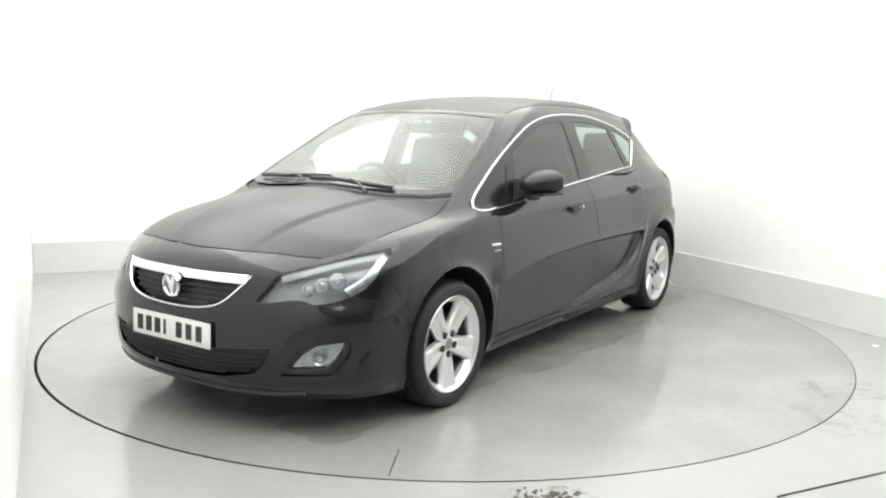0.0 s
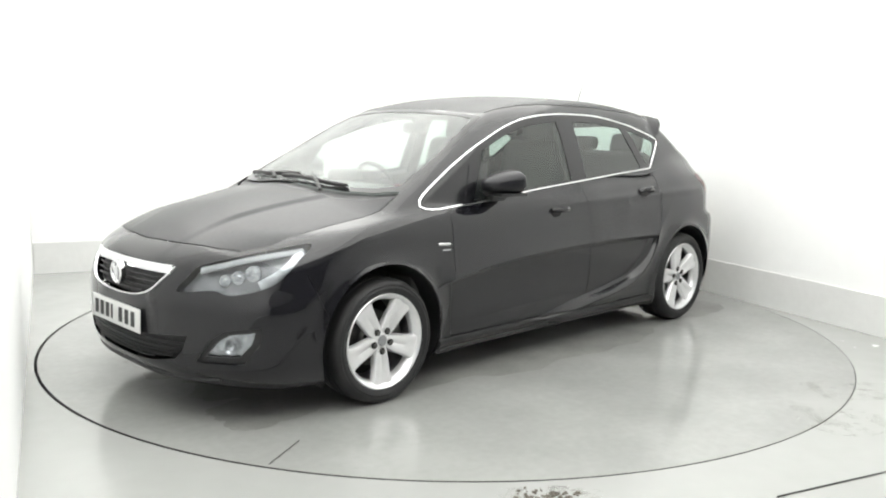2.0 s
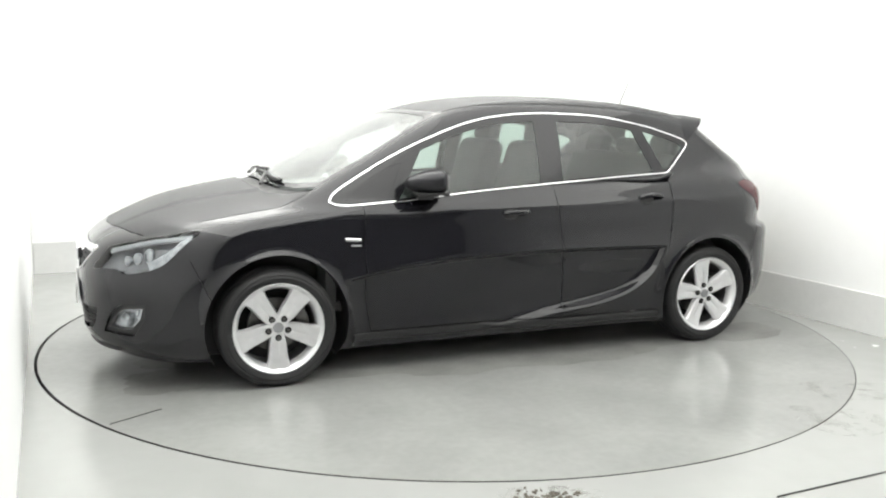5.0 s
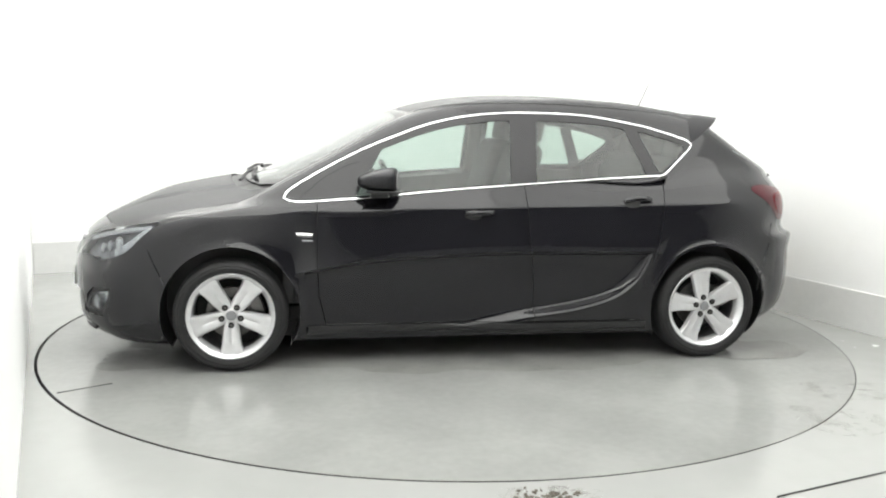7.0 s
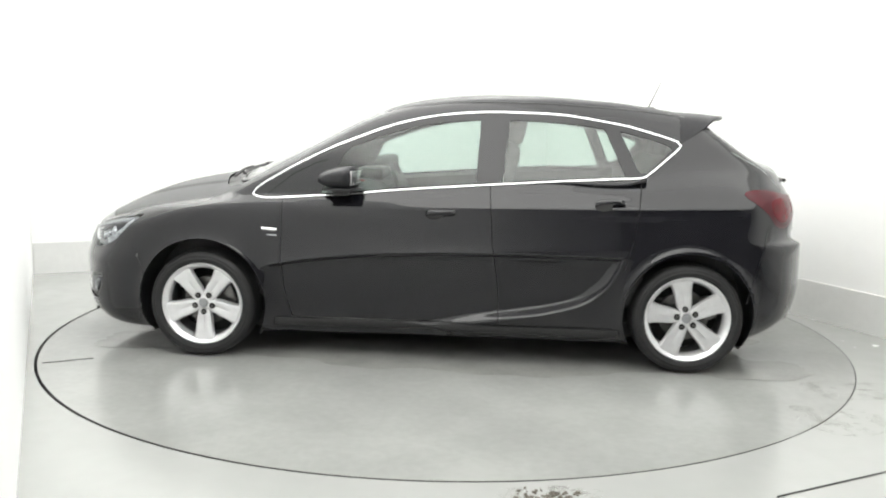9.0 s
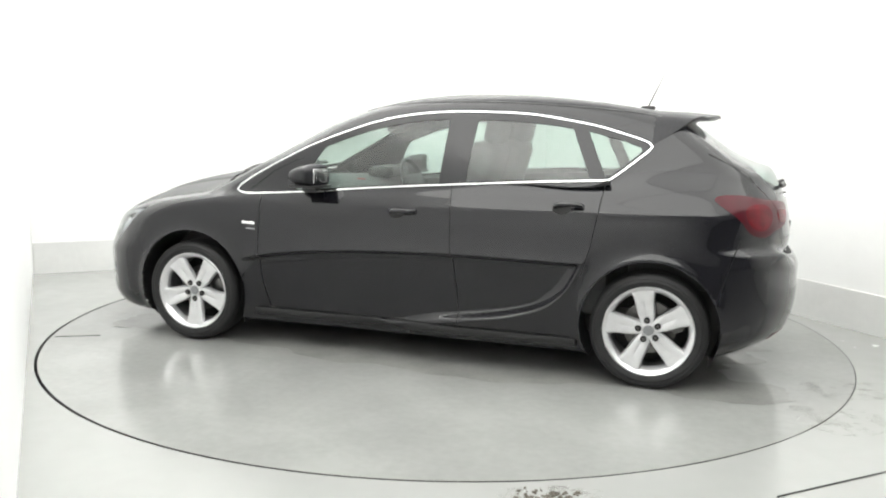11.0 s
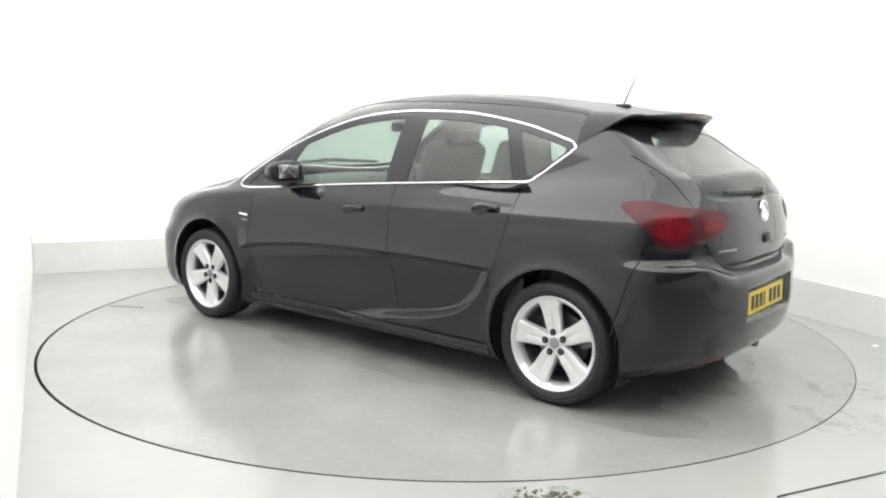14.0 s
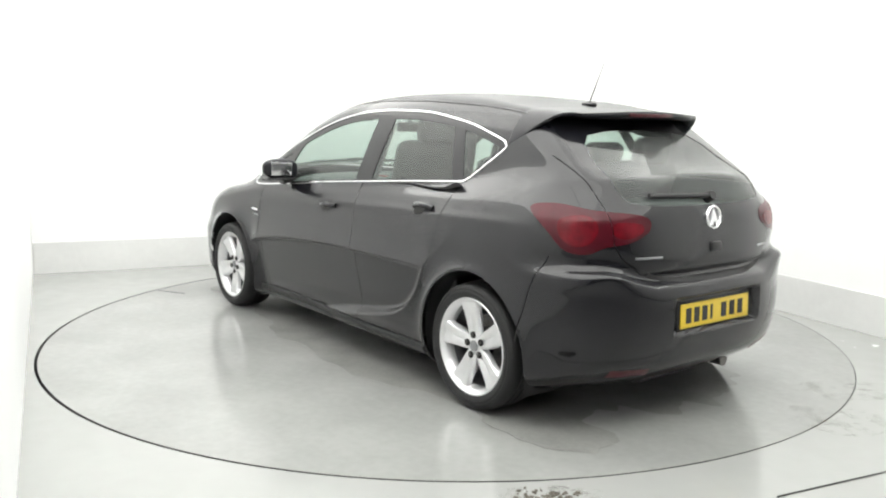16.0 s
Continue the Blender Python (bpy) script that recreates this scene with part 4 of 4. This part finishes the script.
def wipers(car):
    for y0, y1, x0 in ((.58, .02, .10), (.12, -.42, .06)):
        ys = np.linspace(y0, y1, 16)
        xs = np.array([x0 + .04 + .30 * max(abs(y) - .28, 0) ** 1.3 for y in ys])
        p, n = on_top(xs, ys)
        ob = part("wiper", strip([Vector(a + c * .014) - PIVOT for a, c in zip(p, n)], n, .020, .012), PLASTIC, car, "black windscreen wiper")
        e = Vector(p[8] + n[8] * .028) - PIVOT
        s = Vector(p[15] + n[15] * .02) - PIVOT + Vector((-.09, .10, -.03))
        part("wiper_arm", strip([s, s.lerp(e, .5) + Vector((0, 0, .012)), e], [Z] * 3, .018, .008), PLASTIC, ob)
    ys = np.linspace(-.39, -.01, 14)
    p, n = on_tail(ys, np.linspace(1.030, 1.022, 14))
    ob = part("rear_wiper", strip([Vector(a + c * .016) - PIVOT for a, c in zip(p, n)], n, .019, .012), PLASTIC, car, "black rear wiper")
    q, m = on_tail([0], [1.020])
    part("wiper_hub", rod(.028, .04, at_car(Matrix.Translation(q[0] - m[0] * .01) @ Vector(m[0]).to_track_quat("Z", "Y").to_matrix().to_4x4()), 20, .022), PLASTIC, ob)
    # near-black strip laid on the skin for the deep shade above the bumper
    ys = np.linspace(-.43, .43, 30)
    q, m = on_tail(ys, .664 + .035 * np.abs(ys / .43) ** 4)
    part("tailgate_gap_shade", strip([Vector(a) - PIVOT for a in q], m, .034, .003), PIT, car, "near-black strip for the deep shade between tailgate and bumper")
    # tailgate handle
    q, m = on_tail([0], [.80])
    part("tailgate_latch", box(.03, .075, .045, at_car(Matrix.Translation(q[0])), .01), PLASTIC, car, "black tailgate release button")
    ys = np.linspace(-.50, -.36, 6)
    q, m = on_tail(ys, np.full(6, .775))
    part("model_badge", strip([Vector(a) - PIVOT for a in q], m, .010, .003), SATIN, car, "small chrome script badge as a plain bar")
    ys = np.linspace(.37, .46, 6)
    q, m = on_tail(ys, np.full(6, .775))
    part("trim_badge", strip([Vector(a) - PIVOT for a in q], m, .009, .003), SATIN, car, "small chrome trim badge as a plain bar")


def mast(car):
    p, n = on_top([2.56], [0])
    m = at_car(Matrix.Translation(p[0]))
    ob = part("antenna", box(.085, .036, .022, m @ pose(0, 0, .006), .010, 3), PLASTIC, car, "black roof antenna with a short mast")
    part("mast", rod(.0042, .275, m @ pose(.0, 0, .012, 0, 24, 0), 10, .0009), PLASTIC, ob)


def underside(car):
    b = box(3.2, 1.24, .10, at_car(pose(1.33, 0, .26)), .02)
    b = box(1.86, 1.48, .10, at_car(pose(1.34, 0, .265)), .02, 2, b)
    b = box(.30, 1.0, .06, at_car(pose(-.60, 0, .24)), .02, 2, b)
    b = box(.34, 1.10, .10, at_car(pose(3.06, 0, .29)), .02, 2, b)
    part("underbody", b, PLASTIC, car, "dark underbody tray")
    b = rod(.055, .42, at_car(pose(3.16, .15, .20, 90, 0, 0)), 20)
    b = rod(.028, .13, at_car(pose(3.16, .25, .20, 0, 90, 0)), 16, None, b)
    part("exhaust", b, STEEL, car, "dull steel exhaust silencer and pipe")
    for s in (-1, 1):
        part("mud_flap", box(.012, .14, .07, at_car(pose(.372, s * .76, .235, 0, 12, 0)), .004), PLASTIC, car)


def cushion(sx, sy, sz, m, bevel=.05, bm=None):
    return box(sx, sy, sz, m, bevel, 4, bm)


def cabin(car):
    part("cabin_floor", box(2.5, 1.44, .06, at_car(pose(1.55, 0, .36)), .02), TRIM, car)
    part("bulkhead", box(.06, 1.5, .52, at_car(pose(.30, 0, .60)), .01), TRIM, car)
    # dashboard sweeping up to the base of the windscreen
    b = bmesh.new()
    prof = [(.22, .70), (.20, .94), (.34, .965), (.62, .975), (.80, .955), (.88, .90), (.86, .76), (.78, .62), (.40, .58)]
    rows = [[b.verts.new((x - .10 * abs(y) ** 2 + .12 * (x < .5) * abs(y / .7) ** 2 * 1.6, y, z - .05 * (abs(y) / .7) ** 4)) for x, z in prof] for y in np.linspace(-.68, .68, 19)]
    for p, q in zip(rows, rows[1:]):
        for i in range(len(prof)):
            b.faces.new((p[i], p[(i + 1) % 9], q[(i + 1) % 9], q[i]))
    b.faces.new(rows[0])
    b.faces.new(rows[-1])
    bmesh.ops.transform(b, matrix=at_car(Matrix()), verts=b.verts)
    ob = part("dashboard", b, TRIM, car, "dark grey soft-touch dashboard")
    part("binnacle", cushion(.18, .36, .09, at_car(pose(.78, .36, .985)), .035), PLASTIC, ob)
    m = at_car(pose(.98, .36, .90, 0, 66, 0))
    st = part("steering_wheel", lathe([(.185 + .015 * math.cos(a), .015 * math.sin(a)) for a in (i * math.tau / 10 for i in range(10))], m, 40, True), PLASTIC, car, "black leather steering wheel")
    part("wheel_hub", box(.16, .34, .03, m, .014), PLASTIC, st)
    part("steering_column", rod(.04, .22, m @ pose(0, 0, -.22), 16), PLASTIC, st)
    for s in (-.36, .36):
        sq = part("seat_front", cushion(.52, .50, .15, at_car(pose(1.33, s, .60, 0, -8, 0)), .06), CLOTH, car, "dark cloth front seat")
        bk = cushion(.15, .48, .62, at_car(pose(1.62, s, .93, 0, 17, 0)), .065)
        part("backrest", bk, CLOTH, sq)
        part("headrest", cushion(.10, .27, .18, at_car(pose(1.745, s, 1.305, 0, 12, 0)), .045), CLOTH, sq)
        for d in (-.06, .06):
            part("headrest_post", rod(.007, .12, at_car(pose(1.71, s + d, 1.17, 0, 14, 0)), 8), STEEL, sq)
    bn = part("rear_bench", cushion(.50, 1.24, .16, at_car(pose(2.28, 0, .60, 0, -6, 0)), .06), CLOTH, car, "dark cloth rear bench seat")
    part("backrest", cushion(.15, 1.22, .56, at_car(pose(2.56, 0, .88, 0, 20, 0)), .06), CLOTH, bn)
    for y in (-.38, 0, .38):
        part("headrest", cushion(.09, .25, .15 if y else .10, at_car(pose(2.675, y, 1.20, 0, 16, 0)), .04), CLOTH, bn)
    for s in (-1, 1):
        b = bmesh.new()
        rows = []
        for x in np.linspace(.40, 2.45, 22):
            w = float(WIDE(x)) - .10
            rows.append([b.verts.new((x, s * yy, zz)) for yy, zz in ((w, .36), (w - .015, .62), (w + .0, .80), (w - .035, float(WIN_LOW(x)) - .025), (w + .0, float(WIN_LOW(x)) - .006))])
        for p, q in zip(rows, rows[1:]):
            for i in range(4):
                b.faces.new((p[i], p[i + 1], q[i + 1], q[i]))
        bmesh.ops.transform(b, matrix=at_car(Matrix()), verts=b.verts)
        part("door_card", b, TRIM, car, "dark grey door lining")
        # rear quarter lining behind the bench
        q, n = on_side([2.62, 2.80, 2.95], [.98, .98, .98])
        part("boot_lining", box(.62, .03, .55, at_car(pose(2.86, s * .63, .78, 0, 0, -s * 8)), .01), TRIM, car)
        for x, w, z0, z1 in ((1.60, .09, .96, 1.34), ):
            part("pillar_lining", box(w, .02, z1 - z0, at_car(pose(x, s * .660, (z0 + z1) / 2, s * 22, 0, 0)), .008), TRIM, car)
        part("grab_handle", box(.18, .016, .018, at_car(pose(1.25, s * .545, 1.345)), .006), LINING, car)
    part("parcel_shelf", box(.50, 1.20, .02, at_car(pose(2.92, 0, .945)), .006), TRIM, car)
    part("boot_floor", box(.70, 1.20, .04, at_car(pose(2.95, 0, .50)), .006), TRIM, car)
    b = bmesh.new()
    rows = []
    for x in np.linspace(.98, 2.72, 18):
        p, n = on_top(np.full(13, x), np.linspace(-.52, .52, 13))
        rows.append([b.verts.new(Vector(v) - Vector((0, 0, .035)) - PIVOT) for v in p])
    for p, q in zip(rows, rows[1:]):
        for i in range(12):
            b.faces.new((p[i], p[i + 1], q[i + 1], q[i]))
    part("roof_lining", b, LINING, car, "pale grey fabric roof lining")
    rm = part("rear_view_mirror", cushion(.04, .22, .065, at_car(pose(.97, 0, 1.30, 0, 12, 0)), .018), PLASTIC, car, "black interior mirror")
    part("stem", rod(.012, .05, at_car(pose(.965, 0, 1.315, 0, -20, 0)), 10), PLASTIC, rm)
    part("red_tag", box(.06, .04, .022, at_car(pose(.76, -.08, .955, 0, 0, 20)), .008), REDCARD, car, "small red object on the dashboard")


def wheel(car, ax, s, first):
    """An alloy wheel on the axle at ax; z of its own space points outwards."""
    f = Matrix.Diagonal((1, -s, 1, 1))
    m = at_car(f @ pose(ax, -.775, .304) @ Matrix.Rotation(radians(90), 4, "X") @ Matrix.Diagonal((.963, .963, 1, 1)))
    rim = lathe([(.203, .035), (.206, .062), (.212, .078), (.219, .088), (.227, .096), (.233, .102), (.237, .104), (.241, .100), (.241, -.10), (.215, -.10), (.212, .0), (.207, .03)], m, 80, True)
    w = part("wheel", rim, ALLOY, car, "silver five-spoke alloy wheel with a black tyre")
    t = [(.236, -.095), (.25, -.105), (.275, -.112), (.298, -.105), (.308, -.09), (.3125, -.06), (.3145, -.042), (.308, -.040), (.308, -.033), (.315, -.031), (.3155, -.004), (.308, -.002), (.308, .005), (.3155, .007),
         (.3145, .032), (.308, .034), (.308, .041), (.3140, .043), (.3115, .075), (.305, .095), (.295, .106), (.283, .111), (.278, .109), (.270, .113), (.255, .110), (.243, .102), (.236, .096)]
    part("tyre", lathe(t, m, 84), RUBBER, w, "black tyre with a worn sidewall")
    part("barrel", lathe([(.209, -.098), (.206, -.02), (.204, .02), (.2015, .045)], m, 48), ALLOY_IN, w)
    part("brake_disc", lathe([(.07, -.02), (.07, .012), (.085, -.005), (.142, -.005), (.142, -.03), (.07, -.03)], m, 48), STEEL, w, "dull steel brake disc")
    part("brake_caliper", box(.07, .13, .06, m @ pose(0, 0, 0, 0, 0, 20) @ pose(.140, 0, -.01), .012), STEEL, w)
    # added near-black disc stands in for the shade behind the spokes
    part("wheel_back_shade", rod(.205, .004, m @ pose(0, 0, -.085), 40), PIT, w)
    # a spoke: waisted, hollowed a little along its middle, flaring into the rim
    secs = [(.030, .030, .074, .045), (.055, .037, .075, .042), (.085, .0435, .077, .044), (.11, .0465, .079, .046), (.14, .049, .082, .05), (.17, .053, .085, .054), (.198, .060, .089, .058), (.218, .071, .091, .062)]
    for i in range(5):
        a = first + 72 * i
        b = bmesh.new()
        rows = []
        for r, hw, zt, zb in secs:
            rows.append([b.verts.new((r, u * hw, z)) for u, z in ((-1.06, zb), (-1, zt - .012), (-.88, zt - .004), (-.45, zt), (0, zt - .008), (.45, zt), (.88, zt - .004), (1, zt - .012), (1.06, zb))])
        for p, q in zip(rows, rows[1:]):
            for j in range(8):
                b.faces.new((p[j], p[j + 1], q[j + 1], q[j]))
            b.faces.new((p[8], p[0], q[0], q[8]))
        b.faces.new(rows[0])
        b.faces.new(rows[-1])
        n = m @ pose(0, 0, 0, 0, 0, a)
        bmesh.ops.transform(b, matrix=n, verts=b.verts)
        part("spoke", b, ALLOY, w)
        # near-black ring paints the shade of the bolt hole
        k = part("bolt_hole", lathe([(.0170, .074), (.0165, .0795), (.0145, .0805), (.0130, .0790), (.0128, .077), (.0001, .077)], n @ pose(.054, 0, 0), 20), PIT, w)
        part("wheel_bolt", rod(.0095, .010, n @ pose(.054, 0, .0745), 6, .0075), STEEL, k)
    part("hub", lathe([(.0001, .076), (.030, .0765), (.036, .074), (.058, .064), (.066, .045)], m, 40), ALLOY, w)
    part("hub_cap", lathe([(.0001, .0815), (.022, .0815), (.027, .080), (.029, .074)], m, 32), SATIN, w, "round centre cap")


CAR = build_car()
TURN = ((0, 55.99), (0.5, 54.27), (1, 51.55), (1.5, 48.2), (2, 44.6), (2.5, 41.1), (3, 37.62), (4, 30.65), (5, 23.78), (6, 16.91), (7, 10.04), (8, 3.17), (9, -3.71), (10, -10.58), (11, -17.45), (12, -24.32), (13, -31.19), (14, -38.06), (15, -44.93), (16, -51.8))


def motions():
    """The table turns at an even pace and carries the car with it."""
    for thing in (TABLE, CAR, *PUDDLES):
        walk(thing, [(t, pose(0, 0, 0, 0, 0, a)) for t, a in TURN])


motions()
